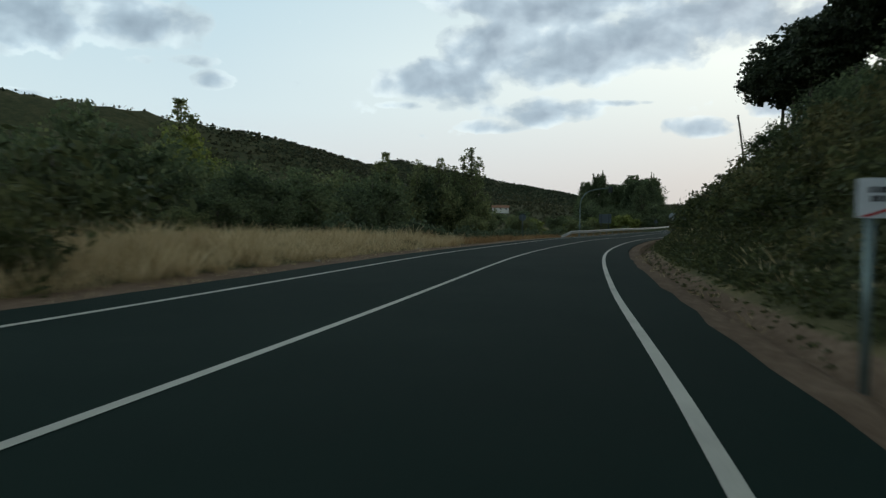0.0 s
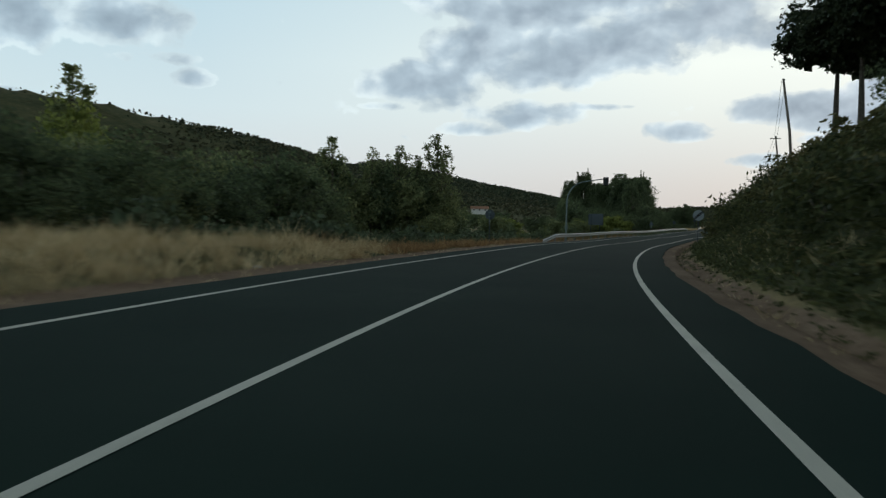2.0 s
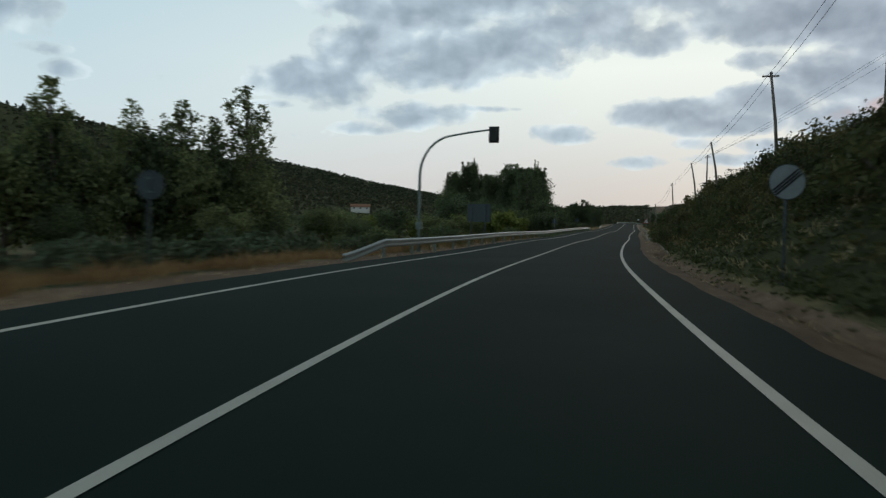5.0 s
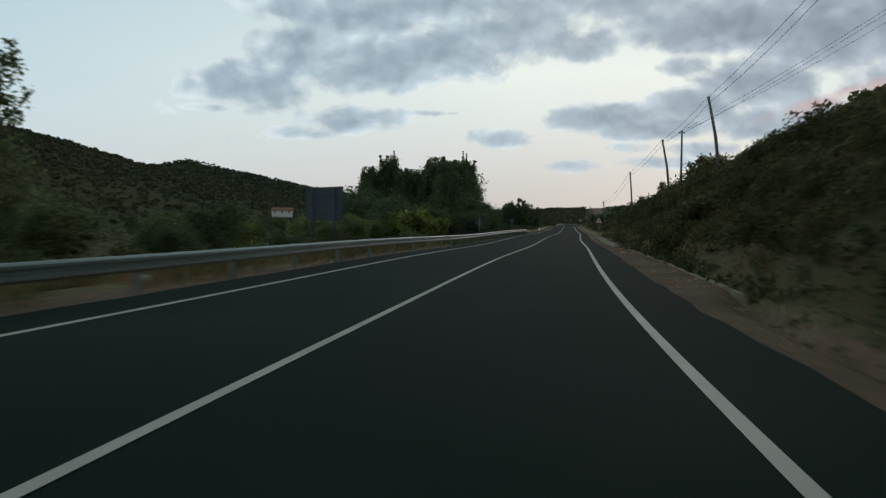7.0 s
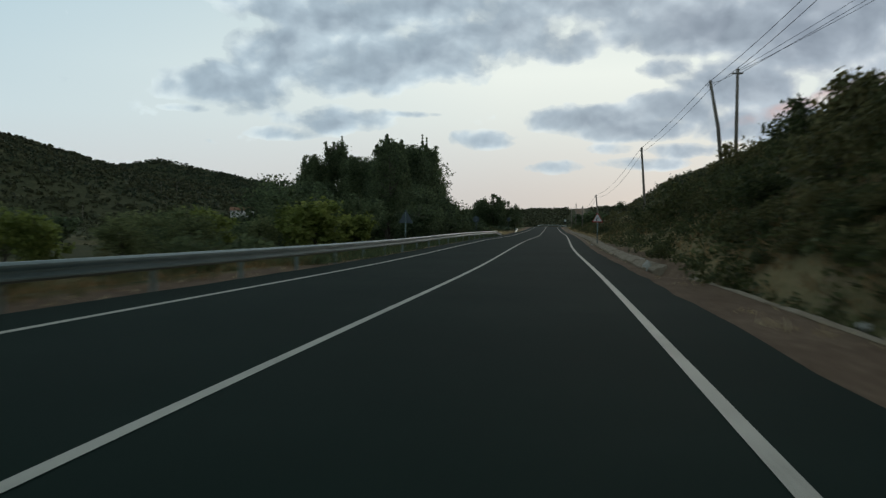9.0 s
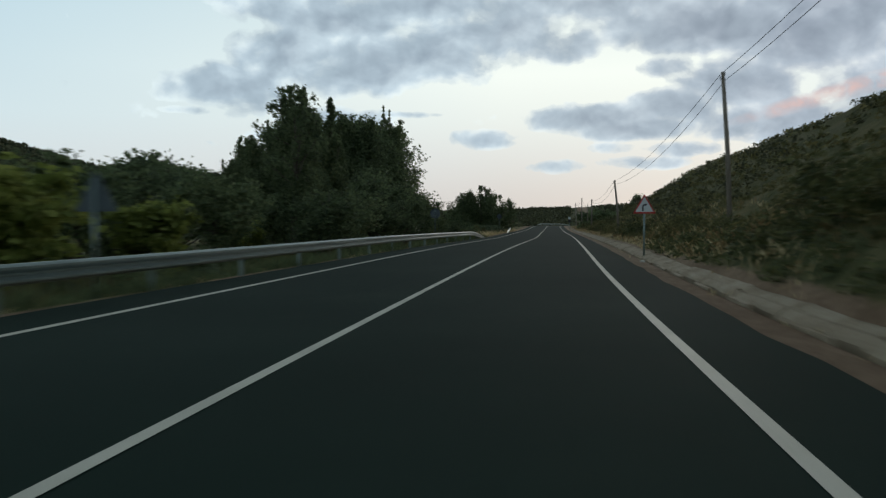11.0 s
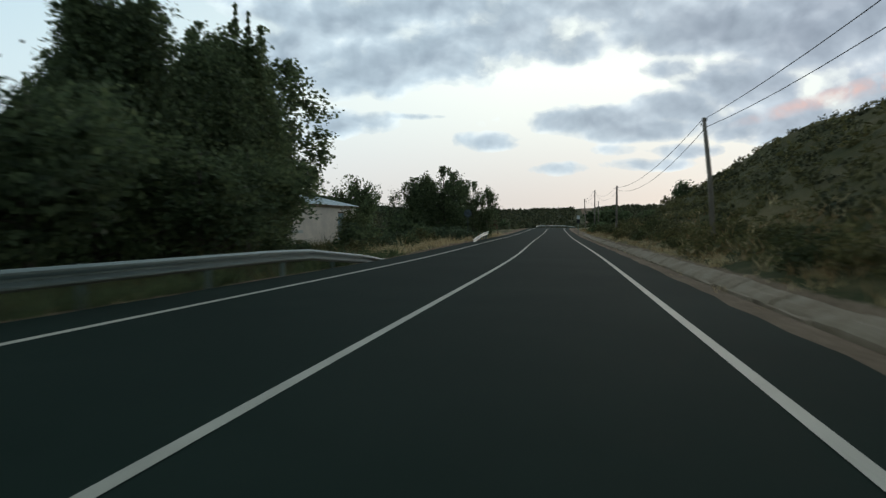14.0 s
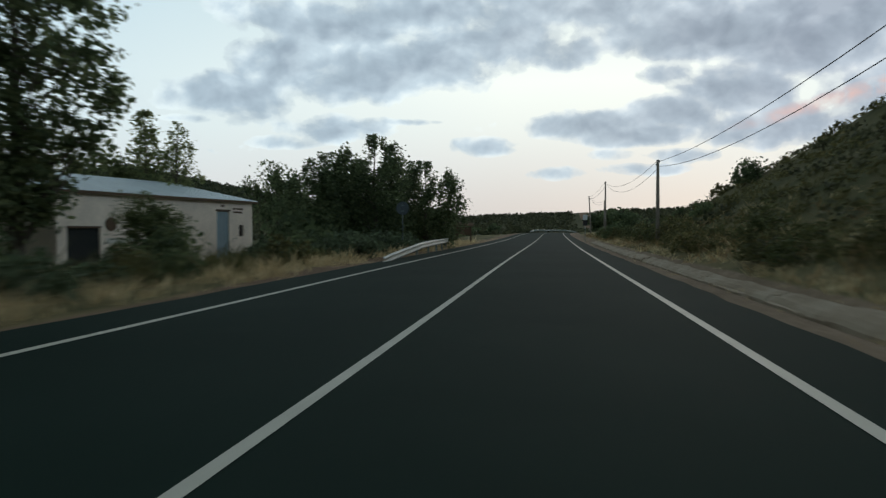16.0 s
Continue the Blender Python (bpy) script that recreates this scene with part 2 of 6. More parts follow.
def ground_material():
    """Dry meadow, bare reddish earth and scrub by patches; bare earth along the road through an attribute."""
    m, t, b = material("dry_ground", 0.95, 0.0, 0.1)
    p = world_pos(t)
    big = noise_node(t, p, 0.035, 5, 0.6)
    mid = noise_node(t, p, 0.45, 5, 0.62)
    fine = noise_node(t, p, 7.0, 4, 0.65)
    grass = ramp_node(t, math_node(t, "ADD", math_node(t, "MULTIPLY", mid, 0.6), math_node(t, "MULTIPLY", fine, 0.4)),
                      [(0.3, (0.15, 0.125, 0.062)), (0.5, (0.33, 0.255, 0.135)), (0.68, (0.48, 0.38, 0.215))])
    green = ramp_node(t, math_node(t, "ADD", math_node(t, "MULTIPLY", mid, 0.5), math_node(t, "MULTIPLY", fine, 0.5)),
                      [(0.3, (0.025, 0.035, 0.014)), (0.55, (0.055, 0.065, 0.026)), (0.72, (0.11, 0.10, 0.045))])
    veg = mix_node(t, ramp_node(t, math_node(t, "ADD", math_node(t, "MULTIPLY", big, 0.6), math_node(t, "MULTIPLY", mid, 0.4)), [(0.40, (0, 0, 0)), (0.56, (1, 1, 1))]), grass, green)
    soil = ramp_node(t, math_node(t, "ADD", math_node(t, "MULTIPLY", mid, 0.45), math_node(t, "MULTIPLY", fine, 0.55)),
                     [(0.3, (0.100, 0.064, 0.042)), (0.5, (0.200, 0.134, 0.090)), (0.72, (0.33, 0.24, 0.172))])
    sand = ramp_node(t, math_node(t, "ADD", math_node(t, "MULTIPLY", mid, 0.45), math_node(t, "MULTIPLY", fine, 0.55)),
                     [(0.3, (0.140, 0.108, 0.074)), (0.5, (0.265, 0.208, 0.148)), (0.72, (0.40, 0.33, 0.25))])
    pale = t.nodes.new("ShaderNodeAttribute")
    pale.attribute_name = "sand"
    soil = mix_node(t, pale.outputs["Fac"], soil, sand)
    a = t.nodes.new("ShaderNodeAttribute")
    a.attribute_name = "bare"
    edge = math_node(t, "ADD", a.outputs["Fac"], math_node(t, "MULTIPLY", math_node(t, "SUBTRACT", fine, 0.5), 0.9))
    edge = math_node(t, "ADD", edge, math_node(t, "MULTIPLY", math_node(t, "SUBTRACT", mid, 0.5), 0.8))
    k = ramp_node(t, edge, [(0.40, (0, 0, 0)), (0.60, (1, 1, 1))])
    g = t.nodes.new("ShaderNodeAttribute")
    g.attribute_name = "hill"
    hill = ramp_node(t, math_node(t, "ADD", math_node(t, "MULTIPLY", noise_node(t, p, 0.17, 8, 0.78), 0.65), math_node(t, "MULTIPLY", big, 0.35)),
                     [(0.37, (0.036, 0.042, 0.020)), (0.47, (0.058, 0.064, 0.029)), (0.56, (0.088, 0.086, 0.041)), (0.67, (0.150, 0.118, 0.070))])
    veg = mix_node(t, g.outputs["Fac"], veg, hill)
    t.links.new(mix_node(t, k, veg, soil), b.inputs["Base Color"])
    bump(t, b, math_node(t, "ADD", fine, math_node(t, "MULTIPLY", noise_node(t, p, 30, 3), 0.4)), 0.7, 0.08)
    return m


def leaf_material(name, dark, mid, light, trans=0.52):
    m, t, b = material(name, 0.62, 0.0, 0.25)
    g = t.nodes.new("ShaderNodeNewGeometry")
    o = t.nodes.new("ShaderNodeObjectInfo")
    f = math_node(t, "ADD", math_node(t, "MULTIPLY", g.outputs["Random Per Island"], 0.5), math_node(t, "MULTIPLY", noise_node(t, g.outputs["Position"], 0.55, 3), 0.5))
    f = math_node(t, "ADD", f, math_node(t, "MULTIPLY", math_node(t, "SUBTRACT", o.outputs["Random"], 0.5), 0.22))
    col = ramp_node(t, f, [(0.22, dark), (0.52, mid), (0.84, light)])
    t.links.new(col, b.inputs["Base Color"])
    tr = t.nodes.new("ShaderNodeBsdfTranslucent")
    t.links.new(col, tr.inputs["Color"])
    mx = t.nodes.new("ShaderNodeMixShader")
    mx.inputs[0].default_value = trans
    t.links.new(b.outputs[0], mx.inputs[1])
    t.links.new(tr.outputs[0], mx.inputs[2])
    t.links.new(mx.outputs[0], t.nodes["Material Output"].inputs[0])
    return m


def bark_material():
    m, t, b = material("bark", 0.9, 0.0, 0.15)
    p = world_pos(t)
    f = noise_node(t, p, 9.0, 5, 0.7, 1.0)
    t.links.new(ramp_node(t, f, [(0.3, (0.05, 0.042, 0.034)), (0.7, (0.17, 0.145, 0.12))]), b.inputs["Base Color"])
    bump(t, b, f, 0.8, 0.04)
    return m


def wood_pole_material():
    m, t, b = material("weathered_pole_wood", 0.85, 0.0, 0.2)
    tc = t.nodes.new("ShaderNodeTexCoord")
    mp = t.nodes.new("ShaderNodeMapping")
    mp.inputs["Scale"].default_value = (14, 14, 0.8)
    t.links.new(tc.outputs["Object"], mp.inputs[0])
    f = noise_node(t, mp.outputs[0], 2.0, 5, 0.7)
    t.links.new(ramp_node(t, f, [(0.3, (0.12, 0.10, 0.085)), (0.7, (0.30, 0.26, 0.22))]), b.inputs["Base Color"])
    bump(t, b, f, 0.6, 0.01)
    return m


def concrete_material():
    m, t, b = material("gutter_concrete", 0.9, 0.0, 0.2)
    p = world_pos(t)
    f = math_node(t, "ADD", math_node(t, "MULTIPLY", noise_node(t, p, 0.9, 5, 0.65), 0.6), math_node(t, "MULTIPLY", noise_node(t, p, 22, 4), 0.4))
    t.links.new(ramp_node(t, f, [(0.36, (0.19, 0.142, 0.094)), (0.47, (0.28, 0.222, 0.158)), (0.56, (0.345, 0.285, 0.215)), (0.7, (0.43, 0.37, 0.29))]), b.inputs["Base Color"])
    bump(t, b, noise_node(t, p, 40, 4), 0.5, 0.01)
    return m


def galvanised_material():
    m, t, b = material("galvanised_steel", 0.5, 0.6, 0.4)
    p = world_pos(t)
    f = math_node(t, "ADD", math_node(t, "MULTIPLY", noise_node(t, p, 3.0, 5, 0.6), 0.5), math_node(t, "MULTIPLY", noise_node(t, p, 40, 3), 0.5))
    t.links.new(ramp_node(t, f, [(0.3, (0.135, 0.180, 0.175)), (0.7, (0.24, 0.30, 0.29))]), b.inputs["Base Color"])
    t.links.new(math_node(t, "MULTIPLY_ADD", f, 0.3, 0.24), b.inputs["Roughness"])
    return m


M_ASPHALT, M_LINE, M_GROUND = asphalt_material(), line_material(), ground_material()
M_LEAF = leaf_material("poplar_leaves", (0.085, 0.108, 0.050), (0.175, 0.205, 0.090), (0.300, 0.320, 0.145))
M_LEAF_DARK = leaf_material("dark_leaves", (0.054, 0.076, 0.042), (0.112, 0.150, 0.074), (0.200, 0.235, 0.112))
M_LEAF_YELLOW = leaf_material("yellow_green_leaves", (0.099, 0.127, 0.031), (0.220, 0.259, 0.064), (0.352, 0.374, 0.110))
M_LEAF_GREY = leaf_material("grey_green_leaves", (0.052, 0.074, 0.040), (0.102, 0.136, 0.074), (0.168, 0.204, 0.118), 0.25)
M_LEAF_BROOM = leaf_material("broom_twigs", (0.058, 0.064, 0.026), (0.130, 0.126, 0.050), (0.235, 0.198, 0.086), 0.3)
M_LEAF_FINE = leaf_material("scrub_leaves", (0.036, 0.049, 0.020), (0.082, 0.097, 0.037), (0.155, 0.156, 0.062), 0.3)
M_LEAF_HILL = leaf_material("hill_scrub_leaves", (0.039, 0.045, 0.024), (0.080, 0.085, 0.042), (0.148, 0.138, 0.074), 0.25)
M_NEEDLE = leaf_material("pine_needles", (0.024, 0.036, 0.020), (0.050, 0.066, 0.034), (0.09, 0.10, 0.05), 0.15)
M_STRAW = leaf_material("dry_grass_blades", (0.400, 0.290, 0.150), (0.680, 0.540, 0.310), (0.860, 0.750, 0.500), 0.5)
M_RUST = leaf_material("rusty_grass_blades", (0.20, 0.115, 0.052), (0.36, 0.225, 0.105), (0.52, 0.37, 0.20), 0.4)
M_BARK, M_POLE, M_CONCRETE, M_STEEL = bark_material(), wood_pole_material(), concrete_material(), galvanised_material()
M_WHITE = plain("white_sign_sheet", (0.56, 0.58, 0.60), 0.45, 0, 0.08)
# white sheet darkened in its colour, for a sign face turned from the light
M_SHADEDWHITE = plain("shaded_white_sheet", (0.30, 0.34, 0.36), 0.5, 0, 0.12)
M_RED = plain("red_sign_sheet", (0.42, 0.03, 0.03), 0.45, 0, 0.15)
M_BLACK = plain("black_sign_sheet", (0.015, 0.015, 0.017), 0.5, 0, 0.2)
M_SIGNBACK = plain("grey_sign_back", (0.075, 0.094, 0.108), 0.6, 0.2, 0.12)
M_DARKBOX = plain("dark_signal_housing", (0.03, 0.035, 0.035), 0.55, 0, 0.2)
M_WIRE = plain("black_cable", (0.02, 0.02, 0.02), 0.6)
M_RENDERWALL = plain("cream_render", (0.80, 0.69, 0.60), 0.9, 0, 0.18, 0.8)
M_ROOFSHEET = plain("pale_roof_sheet", (0.62, 0.69, 0.73), 0.45, 0.2, 0.14, 0.7)
M_DOOR = plain("grey_blue_door_paint", (0.25, 0.33, 0.38), 0.55, 0, 0.12, 2.0)
M_DARK = plain("opening_shade", (0.02, 0.025, 0.025), 0.8)
M_WHITEWALL = plain("white_wall_paint", (0.58, 0.56, 0.52), 0.85, 0, 0.1, 0.6)
M_TILE = plain("clay_roof_tiles", (0.27, 0.14, 0.085), 0.85, 0, 0.3, 1.5)
M_STONE = plain("pale_stone", (0.46, 0.44, 0.40), 0.9, 0, 0.25, 5.0)
M_BOARDWOOD = plain("brown_board_wood", (0.11, 0.07, 0.045), 0.8, 0, 0.3, 5.0)
M_GLASS = plain("dark_window_glass", (0.03, 0.035, 0.04), 0.12, 0, 0.2, 2.0, 0.6)

# ---------------------------------------------------------------- plan of the road
ROAD_Y = np.array([-300, -260, -230, -200, -180, -160, -140, -120, -100, -80, -60, -40, -20, 0, 20, 50, 90, 115, 135, 155, 180, 230], float)
ROAD_X = np.array([31.4675, 22.266, 15.3676, 8.456, 3.8416, 0.4176, -1.4499, -2.2911, -2.3939, -2.2421, -2.3085, -2.1292, -1.8662, -1.6655, -1.7619, -1.886, -1.92, -2.0, -1.9, -0.3, 7.5, 36.0])
ROAD_Z = np.array([2.887, 2.327, 1.869, 1.132, 0.825, 0.552, 0.396, 0.15, 0.12, 0.002, -0.032, 0.036, 0.012, -0.024, 0.025, 0.09, 0.32, 0.57, 0.82, 1.0, 0.98, 0.6])


def spline_second(k, v):
    n, h = len(k), np.diff(k)
    a, r = np.eye(n), np.zeros(n)
    for i in range(1, n - 1):
        a[i, i - 1], a[i, i], a[i, i + 1] = h[i - 1], 2 * (h[i - 1] + h[i]), h[i]
        r[i] = 6 * ((v[i + 1] - v[i]) / h[i] - (v[i] - v[i - 1]) / h[i - 1])
    return np.linalg.solve(a, r)


BEND_X, BEND_Z = spline_second(ROAD_Y, ROAD_X), spline_second(ROAD_Y, ROAD_Z)


def spline(y, v, m):
    y = np.clip(np.asarray(y, float), ROAD_Y[0], ROAD_Y[-1])
    j = np.clip(np.searchsorted(ROAD_Y, y) - 1, 0, len(ROAD_Y) - 2)
    h = ROAD_Y[j + 1] - ROAD_Y[j]
    a = (ROAD_Y[j + 1] - y) / h
    b = 1 - a
    return a * v[j] + b * v[j + 1] + ((a ** 3 - a) * m[j] + (b ** 3 - b) * m[j + 1]) * h * h / 6


def road_x(y):
    return spline(y, ROAD_X, BEND_X)


def road_z(y):
    return spline(y, ROAD_Z, BEND_Z)


def road_dir(y):
    s = (road_x(np.asarray(y) + 0.5) - road_x(np.asarray(y) - 0.5))
    n = np.sqrt(1 + s * s)
    return s / n, 1 / n


def on_road(y, d, z=0.0):
    """The place d metres to the right of the centre line, level with the road plus z."""
    tx, ty = road_dir(y)
    return np.array([road_x(y) + d * ty, y - d * tx, road_z(y) + z])


def smooth(a, b, v):
    k = np.clip((np.asarray(v, float) - a) / (b - a), 0, 1)
    return k * k * (3 - 2 * k)


def wobble(x, y, scale, seed):
    """Cheap smooth unevenness from a few crossed waves."""
    r = np.random.RandomState(seed)
    out = 0
    for i in range(7):
        a, f, p = r.uniform(0, 6.28), r.uniform(0.6, 2.2), r.uniform(0, 6.28)
        out = out + np.sin((x * np.cos(a) + y * np.sin(a)) * f / scale * 6.28 + p) / (0.8 + f)
    return out / 3.2


RIDGES = [  # crest points (x, y, height) and the half width of the slope
    ([(-900, -250, 150), (-640, 60, 118), (-480, 235, 90), (-400, 330, 72), (-340, 450, 46), (-270, 600, 20)], 265),
    ([(-1000, 860, 92), (-760, 960, 88), (-645, 1040, 108), (-570, 1070, 93), (-450, 1100, 66), (-330, 1150, 38), (-150, 1190, 27)], 420),
    ([(-300, 1000, 18), (-60, 940, 24), (200, 900, 26), (500, 900, 34), (900, 800, 40)], 260),
    ([(40, 330, 9), (90, 330, 12), (160, 330, 16)], 90)]


def ridge_height(x, y):
    out = np.zeros_like(np.asarray(x, float))
    for pts, w in RIDGES:
        best = np.zeros_like(out)
        for (x0, y0, z0), (x1, y1, z1) in zip(pts, pts[1:]):
            k = np.clip(((x - x0) * (x1 - x0) + (y - y0) * (y1 - y0)) / ((x1 - x0) ** 2 + (y1 - y0) ** 2), 0, 1)
            dist = np.hypot(x - x0 - k * (x1 - x0), y - y0 - k * (y1 - y0))
            best = np.maximum(best, (z0 + k * (z1 - z0)) * np.clip(1 - dist / w, 0, 1) ** 1.25)
        out = np.maximum(out, best)
    return out


def ground_z(x, y):
    """Height of the land at (x, y)."""
    x, y = np.asarray(x, float), np.asarray(y, float)
    tx, ty = road_dir(y)
    d = (x - road_x(y)) * ty
    z = road_z(y)
    # left side: verge, grassy mound early on, low ground by the stream
    left = -0.10 * smooth(-4.6, -5.4, d) - 0.35 * smooth(-7, -10, d) * smooth(-165, -150, y) - 1.7 * smooth(-12, -30, d)
    left = left + 0.45 * smooth(-6.5, -9, d) * smooth(-18, -11, d) * smooth(-150, -172, y) - 1.2 * smooth(-40, -150, d)
    left = left + 0.9 * smooth(-16, -30, d) * smooth(18, 30, y)
    left = left - 0.75 * smooth(-5.5, -7.4, d) * smooth(-18, -9, d) * smooth(-78, -66, y) * smooth(4, -6, y)
    # right side: earth strip, gutter, cut bank and hill
    lined = smooth(-80, -76, y) * smooth(78, 74, y)
    b = d - 6.3 + 0.32 * lined
    kerbed = smooth(-116, -111, y) * smooth(-78, -82, y)
    e = d - 0.80 * kerbed
    dip = -0.05 * smooth(4.55, 4.9, d) - 0.22 * smooth(5.08, 5.26, e) + 0.33 * smooth(5.38, 6.2, e)
    dip = dip - 0.16 * lined * smooth(5.45, 5.6, d) * smooth(5.95, 5.78, d)
    early = np.clip(b, 0, 5.0) * 0.80 + np.clip(b - 5.0, 0, 28) * 0.27 + np.clip(b - 33, 0, 200) * 0.04
    cut = np.clip(b, 0, 4.2) * 0.92 + np.clip(b - 4.2, 0, 12) * 0.54 + np.clip(b - 16.2, 0, 12) * 0.40 + np.clip(b - 28.2, 0, 200) * 0.05
    late = np.clip(b, 0, 4.0) * 0.26 + np.clip(b - 4.0, 0, 17.5) * 0.60 + np.clip(b - 21.5, 0, 200) * 0.05
    w1, w2 = smooth(-150, -120, y), smooth(-66, -40, y)
    end = 1 - 0.88 * smooth(52, 100, y)
    right = dip + early * (1 - w1) + cut * w1 * (1 - w2) + late * w1 * w2 * end
    right = right + wobble(x, y, 9.0, 3) * 0.30 * smooth(7, 11, d) + wobble(x, y, 30.0, 4) * 0.8 * smooth(12, 30, d)
    z = z + np.where(d < 0, left, right) - 0.05 * smooth(4.9, 4.4, np.abs(d))
    z = z + wobble(x, y, 14.0, 5) * 0.18 * smooth(-7, -14, d)
    far = smooth(60, 300, np.abs(d))
    hills = ridge_height(x, y)
    z = z + hills * np.maximum(smooth(25, 140, np.abs(d)), smooth(280, 480, y)) * (1 + 0.025 * wobble(x, y, 130, 8)) + far * wobble(x, y, 90.0, 6) * (0.7 + 0.008 * hills)
    return z


# ---------------------------------------------------------------- mesh helpers


def mesh_from(name, verts, faces, mat=None, smooth_faces=False):
    me = bpy.data.meshes.new(name)
    me.from_pydata([tuple(map(float, v)) for v in verts], [], [tuple(map(int, f)) for f in faces])
    if mat is not None:
        me.materials.append(mat)
    if smooth_faces:
        me.polygons.foreach_set("use_smooth", [True] * len(me.polygons))
    me.update()
    return me


def part(name, me, parent=None, label="", mat=None):
    """Links a mesh or bmesh as one object, under a thing where one is given."""
    if isinstance(me, bmesh.types.BMesh):
        data = bpy.data.meshes.new(name)
        me.to_mesh(data)
        me.free()
        me = data
    if mat is not None:
        me.materials.clear()
        me.materials.append(mat)
    ob = new(name, me)
    if parent is not None:
        ob.parent = parent
    if label:
        ob["label"] = label
    return ob


def thing(name, place, label, category, group="", turn=0.0):
    ob = new(name)
    ob.empty_display_size = 0.2
    ob.matrix_basis = Matrix.Translation([float(v) for v in place]) @ Matrix.Rotation(turn, 4, "Z")
    return tagged(ob, label, category, group)


def box(bm, lo, hi, bevel=0.0):
    r = bmesh.ops.create_cube(bm, size=1.0)
    for v in r["verts"]:
        v.co = Vector([(a + b) / 2 + c * (b - a) for a, b, c in zip(lo, hi, v.co)])
    if bevel:
        es = list({e for v in r["verts"] for e in v.link_edges})
        bmesh.ops.bevel(bm, geom=es, offset=bevel, segments=2, affect="EDGES", profile=0.6)
    return bm


def tube(points, radii, sides=8, cap=True):
    """Verts and faces of a tapered tube along a run of points."""
    pts = [Vector(p) for p in points]
    vs, fs = [], []
    for i, p in enumerate(pts):
        t = (pts[min(i + 1, len(pts) - 1)] - pts[max(i - 1, 0)]).normalized()
        u = t.orthogonal().normalized() if i == 0 else (u - t * u.dot(t)).normalized()
        w = t.cross(u)
        for k in range(sides):
            a = 2 * math.pi * k / sides
            vs.append(p + (u * math.cos(a) + w * math.sin(a)) * radii[i])
    for i in range(len(pts) - 1):
        for k in range(sides):
            k2 = (k + 1) % sides
            fs.append((i * sides + k, i * sides + k2, (i + 1) * sides + k2, (i + 1) * sides + k))
    if cap:
        fs.append(tuple(range(sides))[::-1])
        fs.append(tuple((len(pts) - 1) * sides + k for k in range(sides)))
    return vs, fs


def join(pieces):
    vs, fs = [], []
    for v, f in pieces:
        o = len(vs)
        vs.extend(v)
        fs.extend(tuple(i + o for i in q) for q in f)
    return vs, fs


def tube_mesh(name, points, radii, mat, sides=8):
    return mesh_from(name, *tube(points, radii, sides), mat, True)


# ---------------------------------------------------------------- land
def land():
    ys = np.concatenate([[-700, -520, -420, -360, -320], np.arange(-290, 160, 1.5), np.arange(160, 330, 5), np.arange(330, 700, 14), np.arange(700, 1500, 28), [1540, 1650, 1900, 2300, 3000, 4200]])
    r = np.concatenate([np.linspace(0, 4.4, 4), [4.6, 4.8, 4.98, 5.1, 5.25, 5.5, 5.75, 5.9, 6.1, 6.35, 6.7, 7.2, 7.8, 8.5], np.arange(9.2, 34, 0.9), np.arange(35, 70, 2.5), np.arange(72, 160, 7), np.arange(165, 420, 13), np.arange(430, 1000, 24), [1050, 1200, 1500, 2000, 3000]])
    ds = np.concatenate([-r[::-1], r[1:]])
    Y, D = np.meshgrid(ys, ds, indexing="ij")
    tx, ty = road_dir(Y)
    X = road_x(Y) + D / ty
    Z = ground_z(X, Y)
    n, k = Y.shape
    me = bpy.data.meshes.new("ground")
    i = np.arange(n * k).reshape(n, k)
    q = np.stack([i[:-1, :-1], i[:-1, 1:], i[1:, 1:], i[1:, :-1]], -1).reshape(-1, 4)
    me.vertices.add(n * k)
    me.vertices.foreach_set("co", np.stack([X, Y, Z], -1).ravel())
    me.loops.add(q.size)
    me.loops.foreach_set("vertex_index", q.ravel().astype(np.int32))
    me.polygons.add(len(q))
    me.polygons.foreach_set("loop_start", np.arange(0, q.size, 4, dtype=np.int32))
    me.polygons.foreach_set("use_smooth", np.ones(len(q), dtype=bool))
    me.update()
    me.validate()
    lim = -6.6 + 1.15 * smooth(-78, -62, Y) * smooth(30, 8, Y)
    bare = np.clip((D - lim + 0.6) / 1.2, 0, 1) * (smooth(6.5, 5.9, D) * smooth(-90, -78, Y) + smooth(6.15, 5.6, D) * smooth(-78, -90, Y))
    bare = np.maximum(bare, 0.42 * smooth(6.0, 6.6, D) * smooth(8.6, 7.4, D) * smooth(-70, -84, Y) * smooth(-126, -114, Y))
    bare = np.maximum(bare, 0.38 * smooth(7.0, 8.0, D) * smooth(24.0, 17.0, D) * smooth(-66, -80, Y) * smooth(-156, -140, Y))
    me.attributes.new("bare", "FLOAT", "POINT").data.foreach_set("value", bare.ravel())
    me.attributes.new("sand", "FLOAT", "POINT").data.foreach_set("value", (0.5 * smooth(-64, -34, Y) * smooth(0, 1, D)).ravel())
    hl = np.maximum(smooth(60, 160, np.abs(D)), 0.75 * smooth(9, 13, D) * smooth(-50, -20, Y))
    # darker colour below the guardrail: dark grass, and the shade there painted in
    hl = np.maximum(hl, 0.85 * smooth(-5.2, -6.2, D) * smooth(-74, -62, Y) * smooth(28, 6, Y))
    hl = np.maximum(hl, smooth(5.9, 6.5, D) * smooth(-108, -120, Y))
    hl = np.maximum(hl, 0.95 * smooth(6.6, 7.6, D) * smooth(-50, -70, Y))
    hl = np.maximum(hl, smooth(150, 220, Y))
    hl = np.maximum(hl, smooth(-12, -20, D) * smooth(58, 80, Y))
    me.attributes.new("hill", "FLOAT", "POINT").data.foreach_set("value", hl.ravel())
    me.materials.append(M_GROUND)
